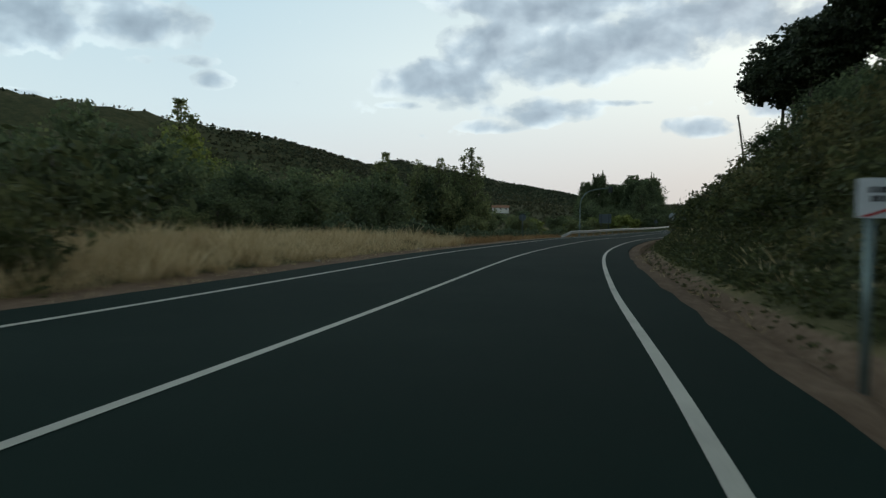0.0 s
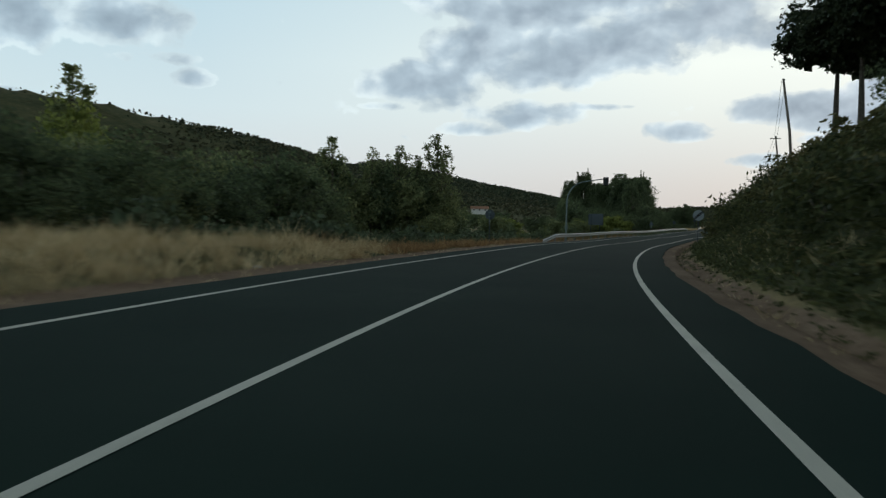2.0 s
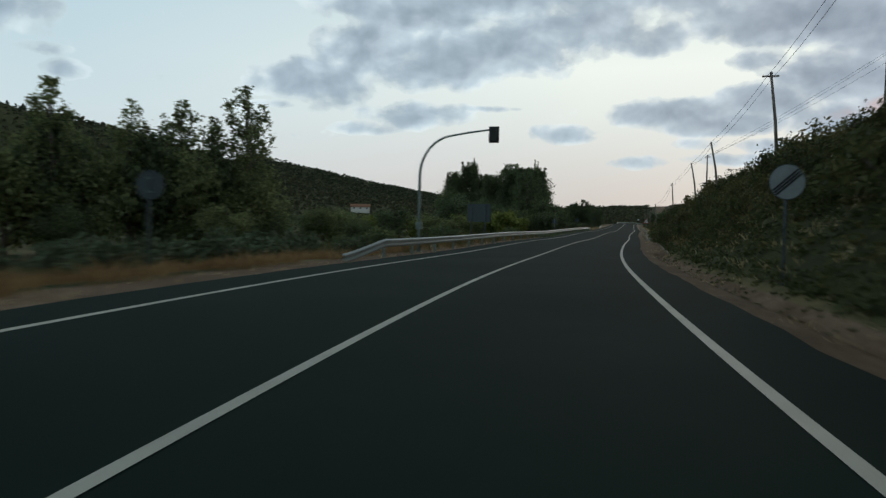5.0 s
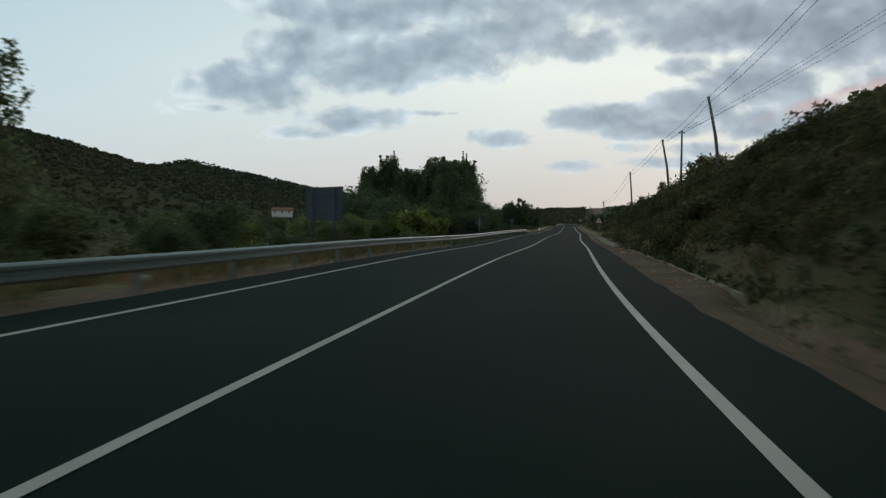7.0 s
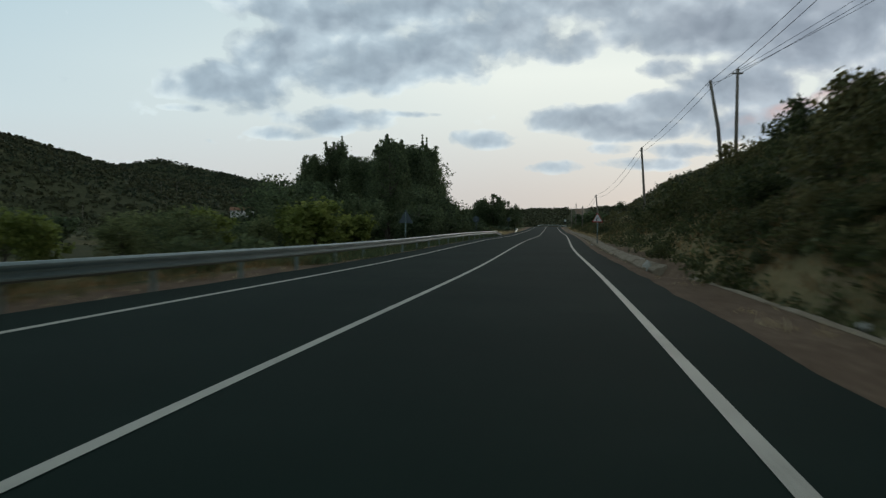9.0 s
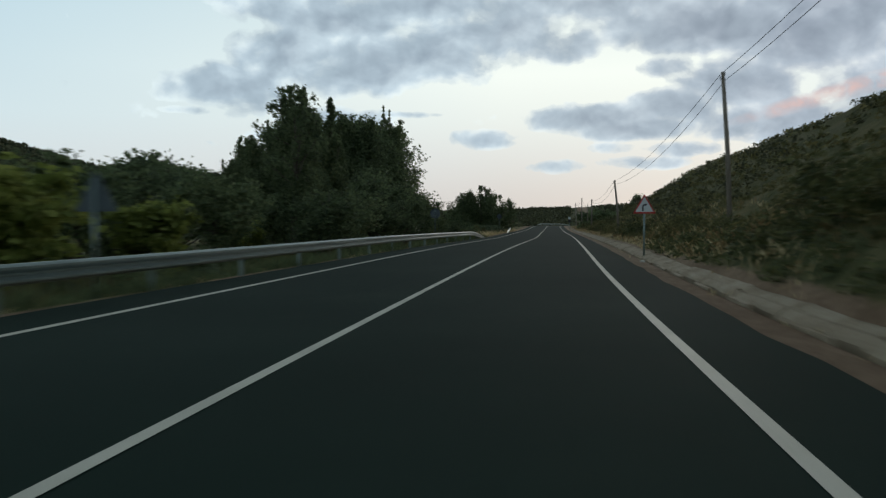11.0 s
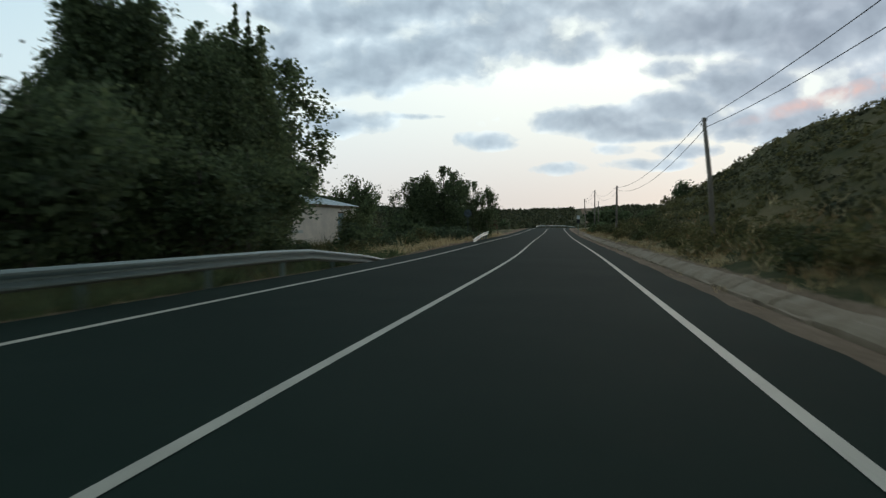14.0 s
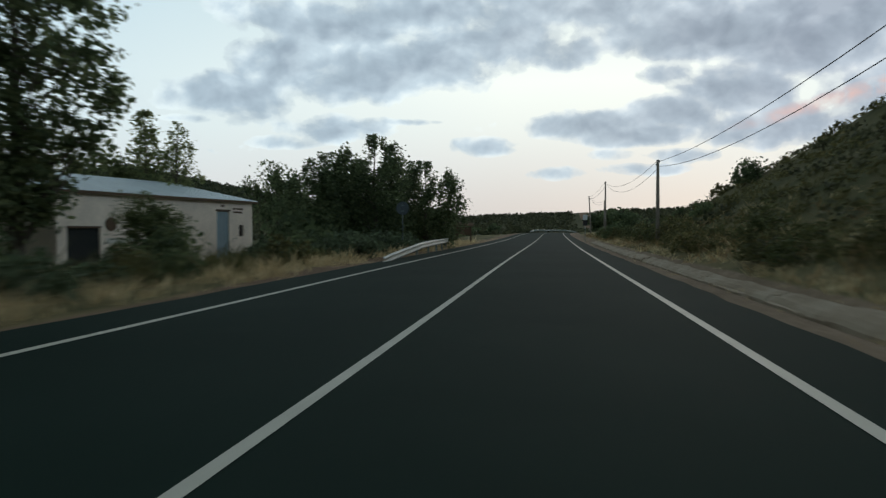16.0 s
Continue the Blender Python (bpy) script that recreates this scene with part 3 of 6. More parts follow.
    return tagged(new("ground", me), "dry grass and reddish earth land with scrubby hills", "ground", kind="structure")


land()


def strip(name, y0, y1, d0, d1, lift, mat, step=2.0, thick=0.0, swing=0.0):
    ys = np.arange(y0, y1 + step / 2, step)
    vs, fs = [], []
    cols = [(d0, -thick), (d0, lift), (d1, lift), (d1, -thick)] if thick else [(d0, lift), (d1, lift)]
    for y in ys:
        rag = 0.035 * math.sin(y * 1.9) + 0.03 * math.sin(y * 0.83 + 1.0) if thick else 0.0
        for d, z in cols:
            vs.append(on_road(y, d + rag * (1 if d > 0 else -0.8) + swing * float(smooth(-194, -205, y)), z))
    c = len(cols)
    for i in range(len(ys) - 1):
        for k in range(c - 1):
            fs.append((i * c + k, i * c + k + 1, (i + 1) * c + k + 1, (i + 1) * c + k))
    return mesh_from(name, vs, fs, mat, False)


tagged(new("road", strip("road", -298, 228, -4.75, 4.55, 0.0, M_ASPHALT, 1.5, 0.18)), "dark worn asphalt road with narrow shoulders", "road", kind="structure")
tagged(new("centre_line", strip("centre_line", -298, 226, -0.055, 0.055, 0.006, M_LINE, 1.5)), "solid white painted centre line", "road marking", kind="structure")
tagged(new("edge_line_right", strip("edge_line_right", -298, 226, 3.44, 3.56, 0.006, M_LINE, 1.5, 0.0, 0.15)), "solid white painted edge line", "road marking", kind="structure")
tagged(new("edge_line_left", strip("edge_line_left", -298, 226, -3.565, -3.435, 0.006, M_LINE, 1.5)), "solid white painted edge line", "road marking", kind="structure")

# ---------------------------------------------------------------- roadside works


def gutter():
    """Concrete gutter slabs along the foot of the bank, each slab its own piece."""
    host = thing("gutter", on_road(-20, 5.8, 0), "weathered concrete roadside gutter half filled with earth", "gutter")
    tagged(host, kind="structure")
    r = random.Random(5)
    rows = [(5.46, -0.30), (5.47, -0.13), (5.53, -0.075), (5.62, -0.02), (5.73, 0.035), (5.83, 0.085), (5.92, 0.105), (5.95, -0.40), (5.46, -0.40)]
    n, y, ln, cuts = len(rows), -76.0, 3.0, 6
    while y < 74:
        o = on_road(y, 5.8, 0)
        tilt, shift = r.uniform(-0.02, 0.02), r.uniform(-0.03, 0.03)
        vs = []
        for c in range(cuts):
            yy = y + 0.01 + (ln - 0.02) * c / (cuts - 1)
            for k, (d, z) in enumerate(rows):
                chip = r.uniform(-0.03, 0.015) if k == 6 else r.uniform(-0.004, 0.004)
                wave = 0.012 * math.sin(yy * 1.7 + d * 5) + 0.008 * math.sin(yy * 4.3)
                z = z - (0.06 * (1 - float(smooth(-17, -12, yy))) + 0.075 * float(smooth(9, 16, yy)) if z > 0 else 0.0)
                vs.append(on_road(yy, d + shift + chip, z + tilt + (wave + r.uniform(-0.004, 0.004) if k < 7 else 0)) - o)
        fs = [(c * n + k, c * n + (k + 1) % n, (c + 1) * n + (k + 1) % n, (c + 1) * n + k) for c in range(cuts - 1) for k in range(n)]
        fs += [tuple(range(n))[::-1], tuple((cuts - 1) * n + k for k in range(n))]
        ob = part("slab", mesh_from("slab", vs, fs, M_CONCRETE), host)
        ob.matrix_parent_inverse = host.matrix_basis.inverted()
        ob.location = [float(v) for v in o]
        if r.random() < 0.72:       # front lip of the channel, broken away in places
            a, l2 = r.uniform(0, 0.5), r.uniform(1.4, 2.5)
            vs = []
            for c in range(4):
                yy = y + a + l2 * c / 3
                for d, z in ((5.17, -0.20), (5.17, -0.035), (5.25, -0.03), (5.26, -0.30)):
                    vs.append(on_road(yy, d + r.uniform(-0.02, 0.02), z + r.uniform(-0.02, 0.012)) - o)
            fs = [(c * 4 + k, c * 4 + (k + 1) % 4, c * 4 + 4 + (k + 1) % 4, c * 4 + 4 + k) for c in range(3) for k in range(4)] + [(3, 2, 1, 0), (12, 13, 14, 15)]
            ob = part("lip", mesh_from("lip", vs, fs, M_CONCRETE), host)
            ob.matrix_parent_inverse = host.matrix_basis.inverted()
            ob.location = [float(v) for v in o]
        y += ln
    return host


def beam_profile():
    """W section of a crash barrier: (out, up) with out toward the road."""
    return [(0.0, -0.155), (0.025, -0.150), (0.075, -0.110), (0.075, -0.075), (0.0, -0.020), (0.0, 0.020), (0.075, 0.075), (0.075, 0.110), (0.025, 0.150), (0.0, 0.155)]


def guardrail(runs, label):
    """runs: (y, d, height of the beam's middle over the road). The beam toward the road, posts behind."""
    y_mid = (runs[0][0] + runs[-1][0]) / 2
    o = on_road(y_mid, runs[0][1], 0)
    host = thing("guardrail", o, label, "guardrail", "roadside guardrails")
    ky, kd, kh = (np.array(c, float) for c in zip(*runs))
    prof = beam_profile()
    full = prof + [(a - 0.012, b) for a, b in prof[::-1]]
    n = len(full)
    y = ky[0]
    seg = 4.0
    while y < ky[-1] - 0.1:
        y1 = min(y + seg, ky[-1])
        vs, fs, steps = [], [], 5
        for i in range(steps):
            yy = y + (y1 - y + 0.06) * i / (steps - 1)
            d, h = np.interp(yy, ky, kd), np.interp(yy, ky, kh)
            for a, b in full:
                vs.append(on_road(yy, d + a, h + b) - o)
        for i in range(steps - 1):
            for k in range(n):
                fs.append((i * n + k, i * n + (k + 1) % n, (i + 1) * n + (k + 1) % n, (i + 1) * n + k))
        fs += [tuple(range(n))[::-1], tuple((steps - 1) * n + k for k in range(n))]
        part("beam", mesh_from("beam", vs, fs, M_STEEL, False), host)
        h = float(np.interp(y + 0.4, ky, kh))
        if h > 0.25:
            d = float(np.interp(y + 0.4, ky, kd))
            p = on_road(y + 0.4, d - 0.14, 0)
            g = float(ground_z(p[0], p[1])) - road_z(y + 0.4) - 0.15
            bm = bmesh.new()
            tx, ty = road_dir(y + 0.4)
            box(bm, (-0.05, -0.03, g), (0.05, 0.03, h + 0.16))
            box(bm, (0.05, -0.05, h - 0.10), (0.14, 0.05, h + 0.10))
            bmesh.ops.rotate(bm, verts=bm.verts, matrix=Matrix.Rotation(-math.atan2(float(tx), float(ty)), 3, "Z"))
            post = part("post", bm, host, mat=M_STEEL)
            post.location = [float(v) for v in p - o]
        y = y1
    return host


def sign_post(host, height, radius=0.03, x=0.0, name="post", mat=M_STEEL):
    vs, fs = tube([(x, 0, -0.3), (x, 0, height)], [radius, radius], 8)
    return part(name, mesh_from("post", vs, fs, mat, True), host)


def plate(name, outline, y0, y1, mat, parent, label="", z=0.0):
    """A flat plate with thickness: outline in (x, z), facing -y."""
    n = len(outline)
    vs = [(x, y0, z + h) for x, h in outline] + [(x, y1, z + h) for x, h in outline]
    fs = [tuple(range(n)), tuple(range(2 * n - 1, n - 1, -1))] + [(k, n + k, n + (k + 1) % n, (k + 1) % n) for k in range(n)]
    me = mesh_from(name, vs, fs, mat)
    bm = bmesh.new()
    bm.from_mesh(me)
    bmesh.ops.recalc_face_normals(bm, faces=bm.faces)
    bm.to_mesh(me)
    bm.free()
    return part(name, me, parent, label)


def circle(r, n=28):
    return [(r * math.cos(2 * math.pi * k / n), r * math.sin(2 * math.pi * k / n)) for k in range(n)]


def rounded_poly(pts, r, seg=4):
    out, n = [], len(pts)
    for i in range(n):
        p, a, b = Vector(pts[i]), Vector(pts[i - 1]), Vector(pts[(i + 1) % n])
        u, w = (a - p).normalized(), (b - p).normalized()
        p0, p1 = p + u * r, p + w * r
        for k in range(seg + 1):
            t = k / seg
            out.append(tuple(p0 * (1 - t) ** 2 + p * 2 * t * (1 - t) + p1 * t * t))
    return out


def ground_at(x, y):
    return np.array([x, y, float(ground_z(x, y))])


def round_sign_back(x, y, z, r, turn, label):
    """Seen from behind: its face looks the other way along the road."""
    p = ground_at(x, y)
    s = thing("traffic_sign", p, label, "road sign", "round road signs", turn)
    c = z - p[2]
    sign_post(s, c + r * 0.8, mat=M_SIGNBACK)
    disc = plate("disc", circle(r), 0.045, 0.060, M_SIGNBACK, s, "grey back of the plate", c)
    ring = [(r * 1.0 * math.cos(a), 0.035, c + r * 1.0 * math.sin(a)) for a in np.linspace(0, 2 * math.pi, 29)]
    part("rim", mesh_from("rim", *tube(ring, [0.012] * 29, 5, False), M_SIGNBACK, True), disc)
    for h in (-0.16, 0.16):
        bm = bmesh.new()
        box(bm, (-0.07, -0.01, c + h - 0.025), (0.07, 0.045, c + h + 0.025))
        part("bracket", bm, s, "steel clamp", M_STEEL)
    return s


def end_limit_sign(x, y, z, r, turn):
    p = ground_at(x, y)
    s = thing("traffic_sign", p, "white round sign crossed by a black diagonal bar", "road sign", "round road signs", turn)
    c = z - p[2]
    sign_post(s, c + r * 0.8, mat=M_SIGNBACK)
    disc = plate("disc", circle(r), -0.060, -0.045, M_SHADEDWHITE, s, "white round face with its shade put into the colour", c)
    u = Vector((math.cos(radians(42)), math.sin(radians(42))))
    w = Vector((-u.y, u.x))
    for o in (-0.055, 0.0, 0.055):
        l = math.sqrt(max(0.0, r * r * 0.9 - o * o))
        ps = [u * -l + w * (o - 0.020), u * l + w * (o - 0.020), u * l + w * (o + 0.020), u * -l + w * (o + 0.020)]
        plate("bar", [tuple(q) for q in ps], -0.066, -0.061, M_BLACK, disc, "", c)
    part("rim", mesh_from("rim", *tube([(r * math.cos(a), -0.052, c + r * math.sin(a)) for a in np.linspace(0, 2 * math.pi, 29)], [0.011] * 29, 5, False), M_SIGNBACK, True), disc)
    return s


def bend_sign(x, y, z, side, turn):
    """Warning triangle: bend to the right. z is the height of its lower edge."""
    p = ground_at(x, y)
    s = thing("traffic_sign", p, "red and white warning triangle with a black bend arrow", "road sign", "triangular road signs", turn)
    c, h = z - p[2], side * 0.866
    sign_post(s, c + h * 0.75, 0.04)
    tri = plate("border", rounded_poly([(-side / 2, 0), (side / 2, 0), (0, h)], 0.05), -0.060, -0.045, M_RED, s, "red border", c)
    k = 0.78
    plate("face", rounded_poly([(-side / 2 * k, h * 0.09), (side / 2 * k, h * 0.09), (0, h * (0.09 + k))], 0.03), -0.066, -0.061, M_WHITE, tri, "white centre", c)
    plate("arrow", [(-0.085, 0.13 * h), (-0.03, 0.13 * h), (-0.03, 0.36 * h), (0.0, 0.42 * h), (0.03, 0.43 * h), (0.03, 0.38 * h), (0.10, 0.46 * h), (0.03, 0.54 * h), (0.03, 0.49 * h), (-0.03, 0.48 * h), (-0.085, 0.38 * h)], -0.072, -0.067, M_BLACK, tri, "black bend arrow", c)
    return s


def triangle_back(x, y, z, side, turn):
    p = ground_at(x, y)
    s = thing("traffic_sign", p, "grey back of a triangular sign on a thin steel post", "road sign", "triangular road signs", turn)
    c, h = z - p[2], side * 0.866
    sign_post(s, c + h * 0.8)
    plate("border", rounded_poly([(-side / 2, 0), (side / 2, 0), (0, h)], 0.05), 0.045, 0.060, M_SIGNBACK, s, "grey back of the plate", c)
    return s


def town_end_sign(x, y, turn):
    """White place sign struck through in red; its words become bars."""
    p = ground_at(x, y)
    s = thing("place_sign", p, "white place sign with blurred dark lettering crossed by a red diagonal", "road sign", "", turn)
    c = 1.62
    sign_post(s, c + 0.34, 0.05, 0.14)
    sign_post(s, c + 0.34, 0.05, 0.96)
    b = plate("panel", rounded_poly([(0, 0), (1.1, 0), (1.1, 0.36), (0, 0.36)], 0.03), -0.075, -0.055, M_WHITE, s, "white panel", c)
    for x0, x1, h in ((0.10, 0.98, 0.255), (0.12, 0.80, 0.175)):
        k = x0
        r = random.Random(int(h * 1000))
        while k < x1:
            l = r.uniform(0.05, 0.10)
            plate("lettering", [(k, h - 0.028), (k + l, h - 0.028), (k + l, h + 0.028), (k, h + 0.028)], -0.080, -0.076, M_BLACK, b, "", c)
            k += l + 0.025
    plate("stroke", [(0.02, 0.012), (0.09, 0.012), (1.08, 0.348), (1.01, 0.348)], -0.086, -0.081, M_RED, b, "red diagonal stroke", c)
    return s


def back_panel(x, y, z0, z1, w, turn):
    p = ground_at(x, y)
    s = thing("direction_panel", p, "grey back of a rectangular direction panel on two posts", "road sign", "", turn)
    a, b = z0 - p[2], z1 - p[2]
    for k in (-w * 0.3, w * 0.3):
        sign_post(s, b - 0.1, 0.045, k, mat=M_SIGNBACK)
    plate("panel", rounded_poly([(-w / 2, a), (w / 2, a), (w / 2, b), (-w / 2, b)], 0.06), 0.05, 0.075, M_SIGNBACK, s, "grey sheet back")
    for h in (a + (b - a) * 0.25, a + (b - a) * 0.75):
        bm = bmesh.new()
        box(bm, (-w / 2 + 0.04, 0.015, h - 0.03), (w / 2 - 0.04, 0.05, h + 0.03))
        part("rail", bm, s, "stiffening rail", M_SIGNBACK)
    return s


def signal_mast(x, y, turn):
    p = ground_at(x, y)
    s = thing("traffic_signal", p, "grey swan-neck mast carrying a dark traffic signal over the road", "traffic signal", "", turn)
    run, rad = [(0, 0, -0.2), (0, 0, 0.3), (0, 0, 2.0), (0, 0, 3.7)], [0.085, 0.085, 0.078, 0.07]
    for a in np.linspace(8, 82, 9):
        run.append((1.75 - 1.75 * math.cos(radians(a)), 0, 3.7 + 1.95 * math.sin(radians(a))))
        rad.append(0.068 - 0.02 * a / 90)
    run += [(2.4, 0, 5.78), (3.55, 0, 5.92)]
    rad += [0.045, 0.04]
    part("mast", tube_mesh("mast", run, rad, M_STEEL, 10), s, "galvanised curved mast")
    bm = bmesh.new()
    box(bm, (-0.17, -0.17, -0.02), (0.17, 0.17, 0.03), 0.008)
    part("base_plate", bm, s, "", M_STEEL)
    bm = bmesh.new()
    box(bm, (-0.15, -0.09, 1.1), (0.15, 0.11, 1.45), 0.02)
    part("control_box", bm, s, "small grey box on the mast", M_STEEL)
    bm = bmesh.new()
    box(bm, (3.44, -0.10, 5.36), (3.78, 0.14, 6.02), 0.04)
    head = part("signal_head", bm, s, "dark signal housing seen from behind", M_DARKBOX)
    bm = bmesh.new()
    box(bm, (3.36, 0.14, 5.30), (3.86, 0.16, 6.08), 0.006)
    part("backing_board", bm, head, "", M_DARKBOX)
    for h in (5.5, 5.69, 5.88):
        v, f = tube([(3.61, 0.16, h), (3.61, 0.34, h - 0.01)], [0.09, 0.085], 12, False)
        part("visor", mesh_from("visor", v, f, M_DARKBOX, True), head)
    return s


def utility_pole(x, y, top, lean, label, arm=0.0):
    p = ground_at(x, y)
    h = top - p[2]
    s = thing("utility_pole", p, label, "utility pole", "telephone poles")
    part("pole", tube_mesh("pole", [(0, 0, -0.5), (lean * 0.4, 0, h * 0.5), (lean, 0, h)], [0.115, 0.10, 0.075], M_POLE, 9), s, "weathered timber pole")
    if arm:
        bm = bmesh.new()
        box(bm, (lean - arm, -0.05, h - 0.32), (lean + arm, 0.05, h - 0.22), 0.01)
        part("cross_arm", bm, s, "", M_POLE)
    for k, dz in ((0.10, 0.12), (-0.10, 0.30)):
        v, f = tube([(lean + k * 0.5, 0, h - dz - 0.05), (lean + k, 0, h - dz - 0.02), (lean + k, 0, h - dz + 0.08)], [0.012, 0.012, 0.03], 6)
        part("insulator", mesh_from("insulator", v, f, M_SIGNBACK, True), s, "small pale insulator")
    return np.array([p[0] + lean, p[1], top])


def wire(a, b, sag, radius=0.012):
    a, b = Vector([float(v) for v in a]), Vector([float(v) for v in b])
    pts = [a.lerp(b, k / 14) - Vector((0, 0, sag * 4 * (k / 14) * (1 - k / 14))) for k in range(15)]
    w = new("overhead_cable", tube_mesh("overhead_cable", [q - a for q in pts], [radius] * 15, M_WIRE, 5))
    w.location = a
    return tagged(w, "thin black cable strung between timber poles", "cable", "overhead cables")


guardrail([(-131.6, -5.50, 0.02), (-130.4, -5.45, 0.12), (-127.6, -5.3, 0.48), (-118, -5.25, 0.50), (-60, -5.2, 0.48), (-12, -5.1, 0.47), (-9.6, -5.08, 0.43), (-6, -5.03, 0.20), (-4.4, -5.0, 0.10), (-2.4, -4.97, -0.08), (-1.2, -4.95, -0.20)], "long galvanised steel guardrail on short posts, sunk at both ends")
guardrail([(26.6, -4.5, 0.02), (28, -4.55, 0.10), (35.5, -4.62, 0.44), (40, -4.75, 0.50), (46, -5.1, 0.50), (52, -5.6, 0.50)], "short galvanised guardrail rising from the ground")
guardrail([(157, -5.4, 0.20), (161, -5.4, 0.52), (180, -5.4, 0.55), (186, -5.4, 0.20)], "galvanised guardrail along the outside of a bend")
gutter()


def kerb():
    """Low worn concrete kerb between the earth strip and the foot of the bank."""
    host = thing("kerb", on_road(-96, 5.95, 0), "low worn concrete kerb half buried in reddish earth", "kerb")
    tagged(host, kind="structure")
    r, y = random.Random(8), -113.0
    while y < -80:
        l2, o = r.uniform(1.5, 2.6), on_road(y, 5.95, 0)
        vs = []
        for c in range(4):
            for d, z in ((5.90, -0.30), (5.90, -0.06), (5.93, -0.025), (6.0, -0.02), (6.03, -0.30)):
                vs.append(on_road(y + l2 * c / 3, d + r.uniform(-0.03, 0.03), z + r.uniform(-0.035, 0.015)) - o)
        fs = [(c * 5 + k, c * 5 + (k + 1) % 5, c * 5 + 5 + (k + 1) % 5, c * 5 + 5 + k) for c in range(3) for k in range(5)] + [(4, 3, 2, 1, 0), (15, 16, 17, 18, 19)]
        ob = part("kerb_stone", mesh_from("kerb_stone", vs, fs, M_CONCRETE), host)
        ob.matrix_parent_inverse = host.matrix_basis.inverted()
        ob.location = [float(v) for v in o]
        y += l2 + (0.03 if r.random() < 0.75 else 0.8)
    return host


kerb()

signal_mast(-8.50, -119.4, 0.0)
back_panel(-9.9, -98.6, 1.50, 2.88, 2.5, radians(-33.5))
round_sign_back(-9.40, -138.9, 2.34, 0.34, radians(8), "grey back of a round sign on a thin steel post")
end_limit_sign(4.67, -137.8, 2.55, 0.35, radians(9))
town_end_sign(14.0, -200.3, radians(14))
bend_sign(3.40, -43.1, 1.585, 0.86, radians(-4))
triangle_back(-8.07, -60.3, 1.38, 0.85, 0)
round_sign_back(-7.95, -23.4, 1.93, 0.33, 0, "dull grey back of a round sign beside the guardrail")
round_sign_back(-8.30, 39.8, 2.48, 0.36, 0, "bluish grey back of a round sign above roadside weeds")

POLES = [(9.6, -129.8, 12.6, -0.9, 0), (9.75, -103.8, 11.3, -0.6, 0.5), (8.55, -79.8, 9.45, -0.8, 0), (8.25, -59.2, 9.12, -0.75, 0), (7.0, -39.5, 7.63, -0.4, 0),
         (5.75, 1.0, 5.52, -0.45, 0), (5.6, 41.7, 5.08, 0.0, 0), (5.75, 86.0, 6.9, 0.0, 0), (5.2, 114.6, 6.6, -0.3, 0), (9.8, 150, 7.4, 0, 0)]
tops = []
for px_, py_, ptop, lean, arm in POLES:
    tops.append(utility_pole(px_ - lean, py_, ptop, lean, "leaning weathered timber telephone pole on the verge", arm))
branch = utility_pole(10.37, -56.1, 10.35, 0.0, "upright weathered timber pole where cables branch off", 0.3)
for a, b in zip(tops, tops[1:]):
    slack = (float(np.linalg.norm(b - a)) / 41.0) ** 2
    wire(a - np.array([0.10, 0, 0.12]), b - np.array([0.10, 0, 0.12]), 0.72 * slack)
    wire(a + np.array([0.10, 0, -0.36]), b + np.array([0.10, 0, -0.36]), 0.95 * slack)
wire(tops[3] - np.array([0, 0, 0.2]), branch - np.array([0, 0, 0.2]), 0.05)
for k, s_ in ((0.10, 0.5), (0.35, 0.7)):
    wire(branch - np.array([0, 0, k]), np.array([30.0, -84.0, float(ground_z(30, -84)) + 7.5]), s_)
wire(branch - np.array([0, 0, 0.2]), np.array([26.0, -70.0, float(ground_z(26, -70)) + 6.0]), 0.4)
utility_pole(30.0, -84.0, float(ground_z(30, -84)) + 7.7, 0.0, "weathered timber pole on the scrubby slope")
utility_pole(26.0, -70.0, float(ground_z(26, -70)) + 6.2, 0.0, "weathered timber pole on the scrubby slope")


def chevron_sign(x, y, turn):
    p = ground_at(x, y)
    s = thing("traffic_sign", p, "small white and black sign on a steel post before the bend", "road sign", "", turn)
    sign_post(s, 2.5)
    plate("upper_plate", rounded_poly([(-0.21, 2.15), (0.21, 2.15), (0.21, 2.6), (-0.21, 2.6)], 0.03), -0.06, -0.045, M_WHITE, s, "white upper plate")
    plate("lower_plate", rounded_poly([(-0.21, 1.6), (0.21, 1.6), (0.21, 2.1), (-0.21, 2.1)], 0.03), -0.06, -0.045, M_BLACK, s, "black lower plate")
    return s


chevron_sign(2.85, 70.6, 0)


def info_board(x, y):
    p = ground_at(x, y)
    s = thing("notice_board", p, "brown roofed timber notice board on two legs", "notice board", "", radians(10))
    for k in (-0.7, 0.7):
        bm = bmesh.new()
        box(bm, (k - 0.06, -0.06, -0.2), (k + 0.06, 0.06, 1.75), 0.01)
        part("leg", bm, s, "", M_BOARDWOOD)
    bm = bmesh.new()
    box(bm, (-0.64, -0.03, 0.85), (0.64, 0.03, 1.55), 0.01)
    part("board", bm, s, "dark weathered panel", M_BOARDWOOD)
    for sgn in (-1, 1):
        vs = [(-0.95, 0, 1.92), (0.95, 0, 1.92), (0.95, sgn * 0.40, 1.66), (-0.95, sgn * 0.40, 1.66)]
        vs += [(a, b, c + 0.05) for a, b, c in vs]
        fs = [(0, 1, 2, 3), (7, 6, 5, 4), (0, 4, 5, 1), (1, 5, 6, 2), (2, 6, 7, 3), (3, 7, 4, 0)]
        part("roof", mesh_from("roof", vs, fs, M_BOARDWOOD), s, "dark shingled roof")
    return s


info_board(-8.45, 68.3)


